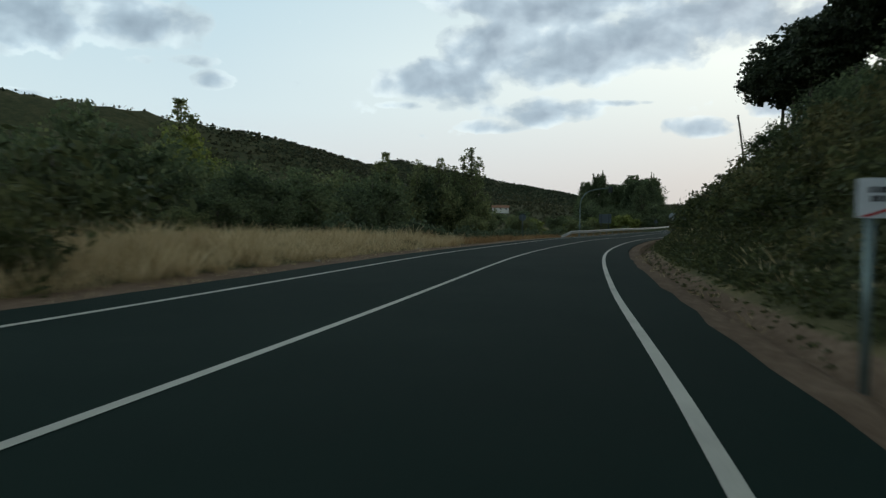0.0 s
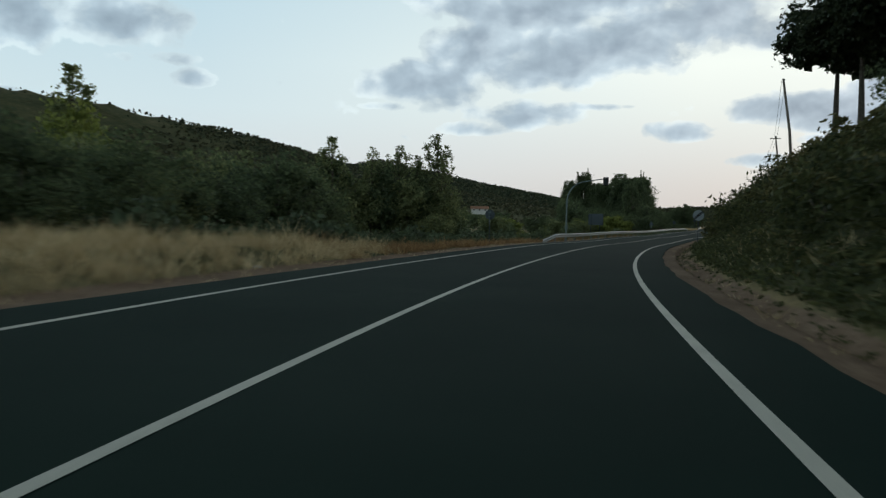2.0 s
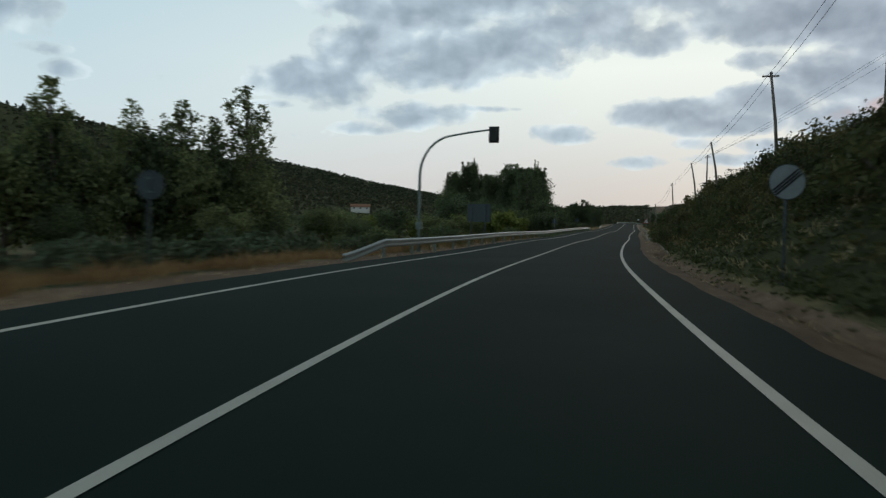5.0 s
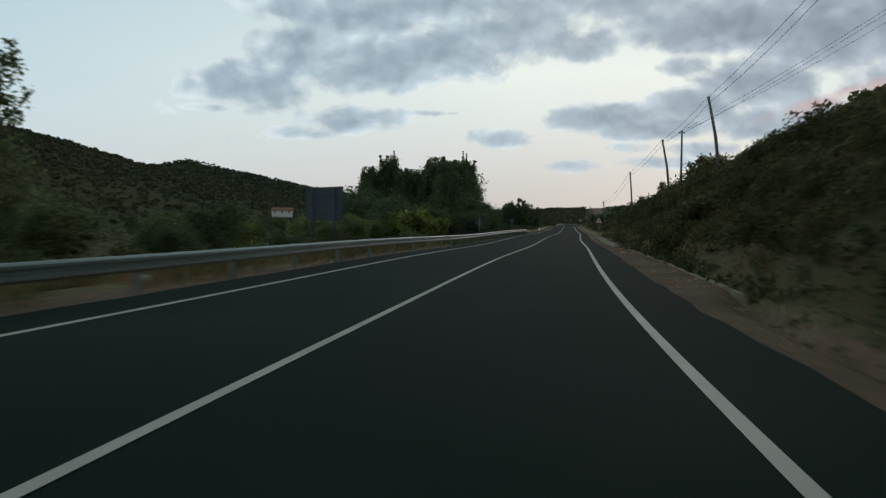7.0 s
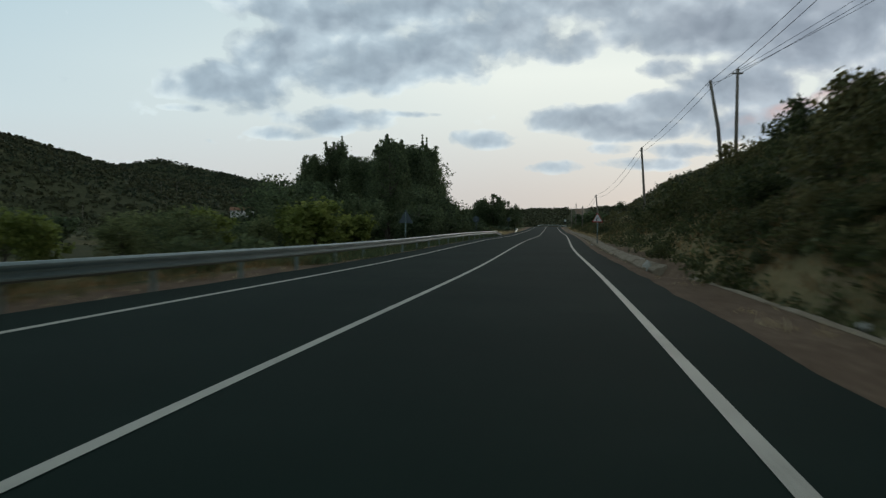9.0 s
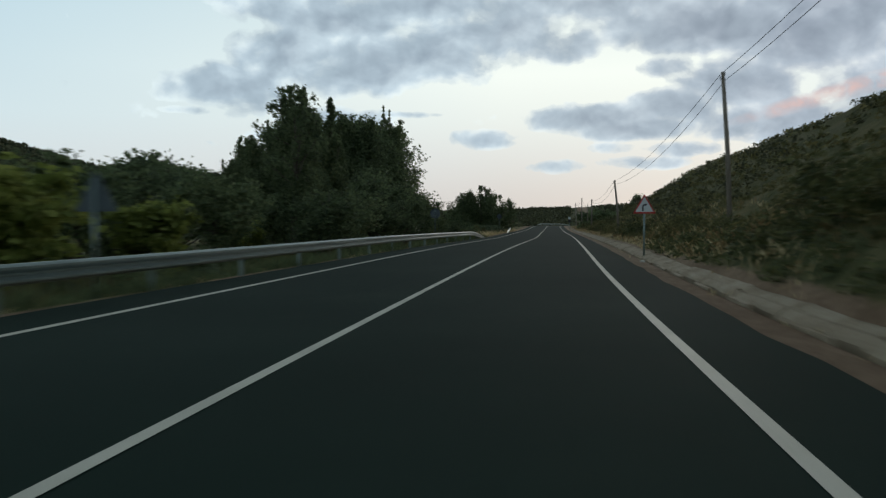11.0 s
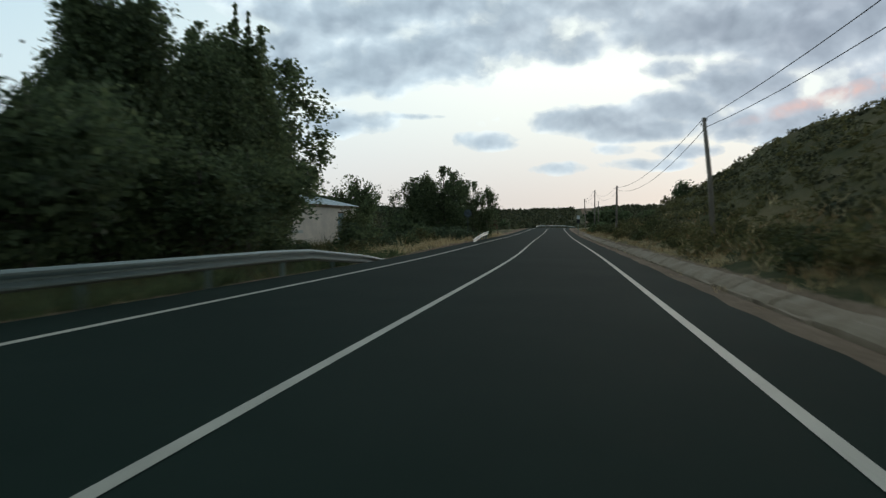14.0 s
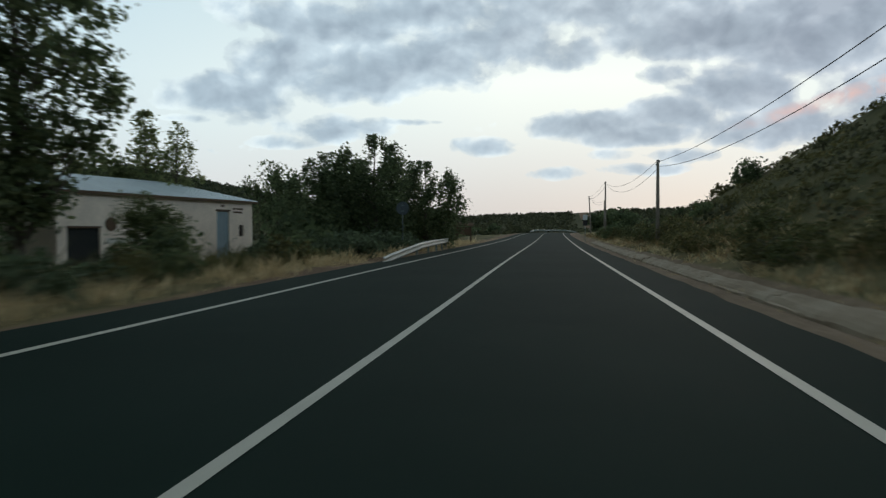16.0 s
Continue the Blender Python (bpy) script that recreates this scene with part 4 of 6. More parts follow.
def stone(x, y, size, seed, label="pale rough stone lying on the verge"):
    r = random.Random(seed)
    bm = bmesh.new()
    bmesh.ops.create_icosphere(bm, subdivisions=2, radius=1)
    for v in bm.verts:
        k = 1 + 0.25 * noise.noise(v.co * 1.6 + Vector((seed, 0, 0)))
        v.co = Vector((v.co.x * size[0], v.co.y * size[1], v.co.z * size[2])) * k
    ob = part("stone", bm, None, "", M_STONE)
    p = ground_at(x, y)
    ob.location = (x, y, p[2] + size[2] * 0.35)
    ob.rotation_euler = (0, 0, r.uniform(0, 6))
    return tagged(ob, label, "stone", "verge stones")


stone(3.22, -74.6, (0.16, 0.18, 0.30), 1, "white-painted stone block at the gutter's end")
for i, (yy, dd, sz) in enumerate([(-112, -7.3, 0.16), (-104.5, 8.4, 0.14), (-70, 5.9, 0.12), (-150, 7.0, 0.13), (-161, 6.6, 0.1), (-48, 5.0, 0.07), (-90, 6.4, 0.11), (-185, -6.3, 0.08), (-171, -6.6, 0.1)]):
    p = on_road(yy, dd)
    stone(float(p[0]), float(p[1]), (sz * 1.3, sz, sz * 0.7), 10 + i)


# ---------------------------------------------------------------- buildings
def wall_box(name, lo, hi, mat, parent, label="", bevel=0.0):
    bm = bmesh.new()
    box(bm, lo, hi, bevel)
    return part(name, bm, parent, label, mat)


def shed():
    """Long low building: its front runs from (-26.6, 36.5) to (-23.3, 54.3)."""
    a, b = Vector((-26.75, 36.3)), Vector((-23.3, 54.4))
    turn = math.atan2(b.y - a.y, b.x - a.x)
    L, W, E, R = (b - a).length, 8.6, 3.55, 4.85
    z = min(float(ground_z(a.x, a.y)), float(ground_z(b.x, b.y)))
    s = thing("shed_building", (a.x, a.y, 0), "long low cream-rendered building with a pale metal hipped roof", "building", "", turn)
    t = 0.25
    # front wall with two openings cut through: garage and door, and a small window
    opens = [(0.7, 3.1, -9, 1.45), (14.0, 15.5, -9, 2.75), (16.7, 17.3, 0.9, 1.75)]
    x = 0.0
    for x0, x1, z0, z1 in opens:
        wall_box("wall", (x, 0, z - 0.5), (x0, t, E), M_RENDERWALL, s, "stained cream render")
        wall_box("wall", (x0, 0.001, z1), (x1, t - 0.001, E), M_RENDERWALL, s)
        if z0 > -5:
            wall_box("wall", (x0, 0.001, z - 0.5), (x1, t - 0.001, z0), M_RENDERWALL, s)
        x = x1
    wall_box("wall", (x, 0, z - 0.5), (L, t, E), M_RENDERWALL, s)
    wall_box("wall", (0.0, t, z - 0.5), (t, W, E), M_RENDERWALL, s)
    wall_box("wall", (L - t, t, z - 0.5), (L, W, E), M_RENDERWALL, s)
    wall_box("wall", (t, W - t, z - 0.5), (L - t, W, E), M_RENDERWALL, s)
    # near-black colour stands in for the shade inside the garage opening
    wall_box("garage_door", (0.7, 0.12, z - 0.2), (3.1, 0.18, 1.45), M_DARK, s, "recessed garage door, the opening's shade put into its colour")
    for k in range(4):
        wall_box("lintel" if k == 0 else "door_rib", (0.66, -0.03, 1.45) if k == 0 else (0.7, 0.095, 0.2 + 0.36 * k), (3.14, 0.02, 1.57) if k == 0 else (3.1, 0.118, 0.24 + 0.36 * k), M_BOARDWOOD if k == 0 else M_DARK, s)
    door = wall_box("door", (14.0, 0.10, z - 0.2), (15.5, 0.16, 2.72), M_DOOR, s, "tall grey-blue metal door")
    for k in (14.5, 15.0):
        wall_box("panel_rib", (k - 0.02, 0.085, z - 0.1), (k + 0.02, 0.098, 2.65), M_DOOR, door)
    wall_box("lintel", (13.9, -0.03, 2.75), (15.6, 0.02, 2.87), M_BOARDWOOD, s, "dark lintel")
    win = wall_box("window", (16.7, 0.14, 0.9), (17.3, 0.16, 1.75), M_GLASS, s, "small dark window")
    wall_box("frame", (16.98, 0.11, 0.9), (17.02, 0.135, 1.75), M_BOARDWOOD, win)
    # hipped roof: overhang 0.3
    o, hip = 0.3, 4.2
    P = [(-o, -o, E), (L + o, -o, E), (L + o, W + o, E), (-o, W + o, E), (hip, W / 2, R), (L - hip, W / 2, R)]
    for name, f in (("roof_slope", (0, 1, 5, 4)), ("roof_slope", (2, 3, 4, 5)), ("roof_hip", (1, 2, 5)), ("roof_hip", (3, 0, 4))):
        vs = [P[i] for i in f] + [(q[0], q[1], q[2] + 0.06) for q in (P[i] for i in f)]
        n = len(f)
        fs = [tuple(range(n))[::-1], tuple(range(n, 2 * n))] + [(k, (k + 1) % n, n + (k + 1) % n, n + k) for k in range(n)]
        part(name, mesh_from(name, vs, fs, M_ROOFSHEET), s, "pale metal roofing")
    for k in range(1, 30):
        xx = L * k / 30
        top = min(1.0, (xx + o) / (hip + o), (L + o - xx) / (hip + o))
        y1, z1 = -o + (W / 2 + o) * top, E + (R - E) * top
        v, f_ = tube([(xx, -o, E + 0.065), (xx, y1, z1 + 0.065)], [0.025, 0.025], 4)
        part("roof_seam", mesh_from("roof_seam", v, f_, M_ROOFSHEET), s)
    wall_box("eaves_board", (-o, -o - 0.03, E - 0.14), (L + o, -o, E + 0.02), M_BOARDWOOD, s, "dark eaves board")
    # unreadable painted lettering as bars, and a round plaque
    for x0, x1, zz in ((15.9, 16.3, 2.95), (16.4, 17.2, 2.95), (15.95, 17.1, 2.70), (14.5, 14.9, 3.12)):
        wall_box("lettering", (x0, -0.008, zz - 0.07), (x1, -0.002, zz + 0.07), M_BOARDWOOD, s, "faded painted lettering")
    v, f_ = tube([(3.9, -0.06, 1.7), (3.9, 0.02, 1.7)], [0.42, 0.42], 20)
    part("plaque", mesh_from("plaque", v, f_, M_BOARDWOOD), s, "round dark plaque")
    wall_box("panel", (3.5, -0.03, 0.55), (6.3, -0.004, 0.85), M_WHITEWALL, s, "pale painted band")
    return s


shed()


def far_house(x, y, w, dp, h, turn, label, walls, z=None):
    z0 = float(ground_z(x, y)) if z is None else z
    s = thing("house", (x, y, z0), label, "house", "distant houses", turn)
    t = 0.3
    wall_box("wall", (-w / 2, -dp / 2, -1.5), (w / 2, -dp / 2 + t, h), walls, s)
    wall_box("wall", (-w / 2, dp / 2 - t, -1.5), (w / 2, dp / 2, h), walls, s)
    wall_box("wall", (-w / 2, -dp / 2 + t, -1.5), (-w / 2 + t, dp / 2 - t, h), walls, s)
    wall_box("wall", (w / 2 - t, -dp / 2 + t, -1.5), (w / 2, dp / 2 - t, h), walls, s)
    r = h + dp * 0.26
    for sg in (-1, 1):
        vs = [(-w / 2 - 0.4, 0, r), (w / 2 + 0.4, 0, r), (w / 2 + 0.4, sg * (dp / 2 + 0.5), h - 0.15), (-w / 2 - 0.4, sg * (dp / 2 + 0.5), h - 0.15)]
        vs += [(a, b, c + 0.25) for a, b, c in vs]
        part("roof", mesh_from("roof", vs, [(0, 1, 2, 3), (7, 6, 5, 4), (0, 4, 5, 1), (1, 5, 6, 2), (2, 6, 7, 3), (3, 7, 4, 0)], M_TILE), s, "orange clay tile roof")
    for sg in (-1, 1):
        vs = [(sg * (w / 2 - 0.02), -dp / 2 + 0.3, h), (sg * (w / 2 - 0.02), dp / 2 - 0.3, h), (sg * (w / 2 - 0.02), 0, r - 0.1), (sg * (w / 2 - 0.3), -dp / 2 + 0.3, h), (sg * (w / 2 - 0.3), dp / 2 - 0.3, h), (sg * (w / 2 - 0.3), 0, r - 0.1)]
        part("gable", mesh_from("gable", vs, [(0, 1, 2), (5, 4, 3), (0, 3, 4, 1), (1, 4, 5, 2), (2, 5, 3, 0)], walls), s)
    n = max(2, int(w / 3.2))
    for k in range(n):
        xx = -w / 2 + w * (k + 0.5) / n
        wall_box("window", (xx - 0.5, -dp / 2 - 0.03, h * 0.42), (xx + 0.5, -dp / 2 - 0.003, h * 0.78), M_GLASS, s, "dark window")
    return s


far_house(-147.0, 233.5, 10.5, 5.0, 2.0, radians(20), "white house with an orange tiled roof among trees", M_WHITEWALL, 5.6)

for x_, y_ in ((-200.0, 189.6), (-231.8, 310.2), (-226.0, 318.0)):
    utility_pole(x_, y_, float(ground_z(x_, y_)) + 7.5, 0.0, "pale slim power pole on the far hillside", 0.6)

# ---------------------------------------------------------------- plants


def leaf_quads(cen, nor_up, size, rs, stretch=1.5, droop=0.0):
    """Diamond leaves at the given centres, each with its own turn. Returns an (n, 4, 3) array."""
    n = len(cen)
    a = rs.normal(size=(n, 3))
    a[:, 2] = a[:, 2] * 0.8 - droop
    a /= np.linalg.norm(a, axis=1)[:, None] + 1e-9
    b = rs.normal(size=(n, 3))
    b -= (b * a).sum(1)[:, None] * a
    b /= np.linalg.norm(b, axis=1)[:, None] + 1e-9
    s = (size * rs.uniform(0.6, 1.35, n))[:, None]
    la, lb = a * s * stretch * 0.5, b * s * 0.5
    return np.stack([cen - la, cen + lb, cen + la, cen - lb], 1)


def quads_mesh(name, q, mat):
    n = len(q)
    me = bpy.data.meshes.new(name)
    me.vertices.add(n * 4)
    me.vertices.foreach_set("co", q.reshape(-1).astype(np.float32))
    me.loops.add(n * 4)
    me.loops.foreach_set("vertex_index", np.arange(n * 4, dtype=np.int32))
    me.polygons.add(n)
    me.polygons.foreach_set("loop_start", np.arange(0, n * 4, 4, dtype=np.int32))
    me.update()
    me.validate()
    me.materials.append(mat)
    return me


def crown_clumps(kind, h, r, rs):
    """Centres and radii of the leaf clumps that make a crown."""
    out = []
    if kind == "poplar":
        seed_wave = rs.uniform(0, 6.283)
        n = int(85 + h * 11)
        for i in range(n):
            k = rs.uniform(0.10, 1.0) ** 0.9
            env = r * min(1.0, (k / 0.22)) * (1 - max(0.0, k - 0.30) / 0.72) ** 0.75 * (0.8 + 0.3 * math.sin(k * 23 + seed_wave))
            a, q = rs.uniform(0, 6.283), env * rs.uniform(0.15, 1.0) ** 0.6
            if rs.uniform() < 0.22 + 0.9 * env / r:     # fewer clumps toward the pointed top
                out.append((q * math.cos(a), q * math.sin(a), h * 0.965 * k, r * rs.uniform(0.16, 0.30) * (1.10 - 0.88 * k)))
        for k in (0.93, 0.96, 0.985):
            out.append((0, 0, h * k, r * 0.07))
    elif kind == "multi":       # several upright leaders, ragged top
        lead = [(rs.uniform(-0.75, 0.75) * r, rs.uniform(-0.75, 0.75) * r, rs.uniform(0.68, 1.0)) for _ in range(6)]
        lead[0] = (0.1 * r, 0.0, 1.0)
        for i in range(int(80 + h * 11)):
            lx, ly, lk = lead[rs.randint(6)]
            k = rs.uniform(0.08, 1.0)
            w = r * 0.42 * (1 - k) ** 0.5 + 0.10 * r
            a, q = rs.uniform(0, 6.283), rs.uniform(0, 1) ** 0.6
            spread = min(1.0, 0.55 + k)
            out.append((lx * spread + w * q * math.cos(a), ly * spread + w * q * math.sin(a), h * lk * k, r * rs.uniform(0.10, 0.20) * (1.15 - 0.5 * k)))
    elif kind == "dome":        # closed leafy mass with a few leaders above it
        ph = rs.uniform(0, 6.283, 3)
        for i in range(int(150 + h * 20)):
            k, a = rs.uniform(0.04, 0.97), rs.uniform(0, 6.283)
            env = r * min(1.0, 0.55 + k * 1.6) * (1 - max(0.0, k - 0.42) / 0.60) ** 0.55
            env *= 0.88 + 0.14 * math.sin(3 * a + ph[0] + 4 * k) + 0.08 * math.sin(7 * a + ph[1] + 9 * k)
            q = env * rs.uniform(0.2, 1.0) ** 0.42
            out.append((q * math.cos(a), q * math.sin(a), h * k * (0.94 + 0.05 * math.sin(2 * a + ph[2])), r * rs.uniform(0.10, 0.19)))
        for i in range(7):
            a, q, top = rs.uniform(0, 6.283), r * rs.uniform(0.05, 0.62), rs.uniform(0.88, 1.0)
            for k in np.linspace(0.70, top, 7):
                out.append((q * math.cos(a) + rs.normal(0, 0.03 * r), q * math.sin(a) + rs.normal(0, 0.03 * r), h * k, r * (0.12 - 0.08 * (k - 0.70) / 0.30)))
    elif kind == "open":        # full leafy crown on a bare lower trunk, sky showing through in places
        ph = rs.uniform(0, 6.283, 3)
        for i in range(250):
            k, a = rs.uniform(0.18, 0.99), rs.uniform(0, 6.283)
            u = min(1.0, max(0.0, (k - 0.18) / 0.50))
            env = r * (0.40 + 0.62 * u * u * (3 - 2 * u)) * (1 - max(0.0, k - 0.80) * 2.7)
            env *= 0.86 + 0.22 * math.sin(3 * a + ph[0] + 6 * k) + 0.10 * math.sin(5 * a + ph[1] + 13 * k)
            q = env * rs.uniform(0.1, 1.0) ** 0.5
            out.append((q * math.cos(a), q * math.sin(a), h * k - 0.15 * q, r * rs.uniform(0.09, 0.17)))
    elif kind == "round":
        for i in range(int(50 + h * 7)):
            v = rs.normal(size=3)
            v /= np.linalg.norm(v)
            q = rs.uniform(0.35, 1.0) ** 0.5
            lump = 0.78 + 0.3 * math.sin(v[0] * 4.1 + v[2] * 3.3 + r)
            out.append((v[0] * r * q * lump, v[1] * r * q * lump, h * 0.52 + v[2] * h * 0.47 * q * lump, r * rs.uniform(0.13, 0.25)))
    elif kind == "sparse":      # narrow crown in loose tiers, two or three pointed leaders
        lead = [(0.0, 0.0, 1.0), (rs.uniform(0.3, 0.6) * r, rs.uniform(-0.4, 0.4) * r, rs.uniform(0.86, 0.95)), (-rs.uniform(0.3, 0.7) * r, rs.uniform(-0.4, 0.4) * r, rs.uniform(0.76, 0.9))]
        for i in range(180):
            lx, ly, lk = lead[rs.choice(3, p=(0.46, 0.29, 0.25))]
            k = rs.uniform(0.10, 1.0)
            k = 0.72 * k + 0.28 * round(k * 11 + rs.uniform(-0.3, 0.3)) / 11
            w = r * (0.66 * max(0.0, 1 - k) ** 0.6 + 0.10)
            a, q = rs.uniform(0, 6.283), rs.uniform(0, 1) ** 0.55
            sp = min(1.0, 0.2 + k)
            out.append((lx * sp + w * q * math.cos(a), ly * sp + w * q * math.sin(a), h * lk * k - 0.12 * w * q, r * rs.uniform(0.08, 0.15)))
    elif kind == "pine":        # wide old crown high on the trunk, lobed and ragged below
        lobes = [(0.62 * r * math.cos(a), 0.62 * r * math.sin(a), rs.uniform(0.50, 0.82), rs.uniform(0.36, 0.54) * r) for a in np.linspace(0, 5.6, 8)]
        lobes += [(rs.uniform(-0.3, 0.3) * r, rs.uniform(-0.3, 0.3) * r, z, 0.5 * r) for z in (0.72, 0.82, 0.9)]
        for i in range(260):
            lx, ly, lk, lr = lobes[rs.randint(len(lobes))]
            v = rs.normal(size=3)
            v /= np.linalg.norm(v)
            q = lr * rs.uniform(0.15, 1.0) ** 0.6
            out.append((lx + v[0] * q, ly + v[1] * q, min(h, h * lk + v[2] * q * 0.95), r * rs.uniform(0.09, 0.16)))
    elif kind == "shrub":
        for i in range(int(14 + 5 * h)):
            a, q = rs.uniform(0, 6.283), r * rs.uniform(0, 1) ** 0.55
            top = h * math.sqrt(max(0.08, 1 - (q / (r * 1.12)) ** 2)) * rs.uniform(0.75, 1.05)
            out.append((q * math.cos(a), q * math.sin(a), top * rs.uniform(0.12, 0.95), r * rs.uniform(0.20, 0.36)))
    return np.array(out)


def plant_meshes(kind, h, r, leaf, per, mat, seed, stretch=1.5):
    rs = np.random.RandomState(seed)
    cl = crown_clumps(kind, h, r, rs)
    idx = np.repeat(np.arange(len(cl)), per)
    off = rs.normal(size=(len(idx), 3)) * 0.62
    flat = 1.0 if kind != "pine" else 0.5
    if kind in ("poplar", "multi", "sparse", "dome"):
        flat = 1.5
    cen = cl[idx, :3] + off * cl[idx, 3][:, None] * np.array([1, 1, flat])
    cen[:, 2] = np.where(cen[:, 2] > h, h - 0.8 * (cen[:, 2] - h), cen[:, 2])
    cen[:, 2] = np.maximum(cen[:, 2], 0.03)
    leaves = leaf_quads(cen, 0, leaf, rs, stretch)
    if kind in ("dome", "round", "pine"):      # larger leafy sprays close the inside of the crown
        deep = cl[rs.randint(0, len(cl), len(idx) // 12), :3] * np.array([0.72, 0.72, 0.96])
        deep = deep[(deep[:, 2] < 0.9 * h) & (deep[:, 2] > (0.45 * h if kind == "pine" else 0.25))]
        leaves = np.concatenate([leaves, leaf_quads(deep, 0, leaf * 3.0, rs, 1.2)])
    crown = quads_mesh("crown", leaves, mat)
    # trunk and limbs reach toward the clumps
    pieces = []
    if kind == "shrub":
        for i in range(5):
            c = cl[rs.randint(len(cl))]
            pieces.append(tube([(c[0] * 0.08, c[1] * 0.08, -0.15), (c[0] * 0.5, c[1] * 0.5, c[2] * 0.55), (c[0], c[1], c[2])], [0.035, 0.025, 0.01], 5))
    else:
        tr = 0.012 * h + 0.05
        top = 0.95 if kind != "pine" else 0.86
        sway = rs.uniform(-0.3, 0.3, 4) * r * 0.3
        run = [(0, 0, -0.4), (sway[0] * 0.3, sway[1] * 0.3, h * 0.25), (sway[0], sway[1], h * 0.55), (sway[2] * 0.5, sway[3] * 0.5, h * top)]
        pieces.append(tube(run, [tr * 1.25, tr, tr * 0.62, tr * 0.12], 8))
        order = rs.permutation(len(cl))[: (26 if kind in ("sparse", "pine", "open") else 16)]
        for i in order:
            c = cl[i]
            k = np.clip(c[2] / h - rs.uniform(0.12, 0.28), 0.08, 0.85) if kind != "pine" else rs.uniform(0.6, 0.8)
            sx_ = np.interp(k, [0, 0.25, 0.55, 0.95], [0, sway[0] * 0.3, sway[0], sway[2] * 0.5])
            sy_ = np.interp(k, [0, 0.25, 0.55, 0.95], [0, sway[1] * 0.3, sway[1], sway[3] * 0.5])
            s0 = (sx_, sy_, h * k)
            mid = ((s0[0] + c[0]) / 2, (s0[1] + c[1]) / 2, (s0[2] + c[2]) / 2 - 0.05 * h * rs.uniform(0, 0.6))
            rr = tr * (1.0 - k) * 0.42 + 0.012
            pieces.append(tube([s0, mid, tuple(c[:3])], [rr, rr * 0.7, rr * 0.25], 5))
    v, f = join(pieces)
    return crown, mesh_from("trunk", v, f, M_BARK, True)


def plant(name, kind, h, r, leaf, per, mat, seed, label, category, group, stretch=1.5):
    crown, trunk = plant_meshes(kind, h, r, leaf, per, mat, seed, stretch)
    s = thing(name, (0, 0, 0), label, category, group)
    part("stem" if kind == "shrub" else "trunk", trunk, s)
    part("crown" if kind != "shrub" else "foliage", crown, s)
    return s


USED = set()


def put(proto, x, y, scale=1.0, tall=1.0, turn=0.0, sink=0.0, label=""):
    z = float(ground_z(x, y)) - sink
    m = Matrix.Translation((float(x), float(y), z)) @ Matrix.Rotation(turn, 4, "Z") @ Matrix.Diagonal((scale, scale, scale * tall, 1))
    if proto.name not in USED:
        USED.add(proto.name)
        proto.matrix_basis = m
        ob = proto
        FIRST[proto.name] = True
    else:
        keep = proto.matrix_basis.copy()
        proto.matrix_basis = Matrix.Identity(4)
        ob = copy_thing(proto, m)
        proto.matrix_basis = keep
    if label:
        ob["label"] = label
    return ob


FIRST = {}
rv = random.Random(21)

POPLAR = [plant("poplar_tree", "poplar", 12.0, 1.9, 0.19, 62, M_LEAF_DARK, 100 + i, "tall slender dark green poplar in a roadside row", "tree", "poplars by the road") for i in range(3)]
DOME = [plant("poplar_tree", "dome", 12.0, 3.9, 0.155, 60, M_LEAF_DARK, 310 + i, "broad dense dark green poplar clump with a bushy top", "tree", "poplars by the road") for i in range(3)]
SPIRE = [plant("poplar_tree", "poplar", 12.0, 1.0, 0.15, 34, M_LEAF_DARK, 320, "very slender poplar tip rising above the others", "tree", "poplars by the road")]
MULTI = [plant("poplar_tree", "multi", 12.0, 4.2, 0.21, 58, M_LEAF_DARK, 110 + i, "broad many-stemmed dark poplar with a ragged top", "tree", "poplars by the road") for i in range(3)]
SPARSE = [plant("young_poplar", "sparse", 12.0, 2.3, 0.17, 20, M_LEAF, 120 + i, "thin-leaved poplar with sky showing through its crown", "tree", "thin poplars") for i in range(3)]
OPEN = [plant("poplar_tree", "open", 12.0, 3.0, 0.17, 42, M_LEAF_DARK, 126 + i, "tall leafy poplar with sky showing through its crown", "tree", "poplars by the road") for i in range(2)]
ROUND = [plant("broadleaf_tree", "round", 6.0, 2.8, 0.16, 46, M_LEAF, 130 + i, "bushy green broadleaf tree on the low ground", "tree", "streamside trees") for i in range(3)]
ROUND_D = [plant("broadleaf_tree", "round", 6.0, 3.0, 0.16, 48, M_LEAF_DARK, 140 + i, "dense dark green broadleaf tree", "tree", "streamside trees") for i in range(3)]
FAR = [plant("broadleaf_tree", "round", 6.0, 2.9, 0.42, 9, M_LEAF_DARK, 145 + i, "distant dark green tree on the valley floor", "tree", "valley trees") for i in range(3)]
YELLOW = [plant("young_tree", "round", 4.0, 1.7, 0.20, 30, M_LEAF_YELLOW, 150 + i, "yellowish green young tree behind the guardrail", "tree", "young trees") for i in range(2)]
SHRUB_G = [plant("grey_shrub", "shrub", 1.3, 1.1, 0.17, 29, M_LEAF_GREY, 160 + i, "low grey-green shrub on the verge", "shrub", "grey verge shrubs") for i in range(3)]
SHRUB_D = [plant("broom_shrub", "shrub", 1.6, 1.1, 0.165, 31, M_LEAF_BROOM, 170 + i, "dense olive-green broom shrub on the bank", "shrub", "bank shrubs") for i in range(4)]
SHRUB_G2 = [plant("green_shrub", "shrub", 2.2, 1.5, 0.19, 42, M_LEAF_DARK, 180 + i, "dark green shrub among dry grass", "shrub", "dark shrubs") for i in range(3)]
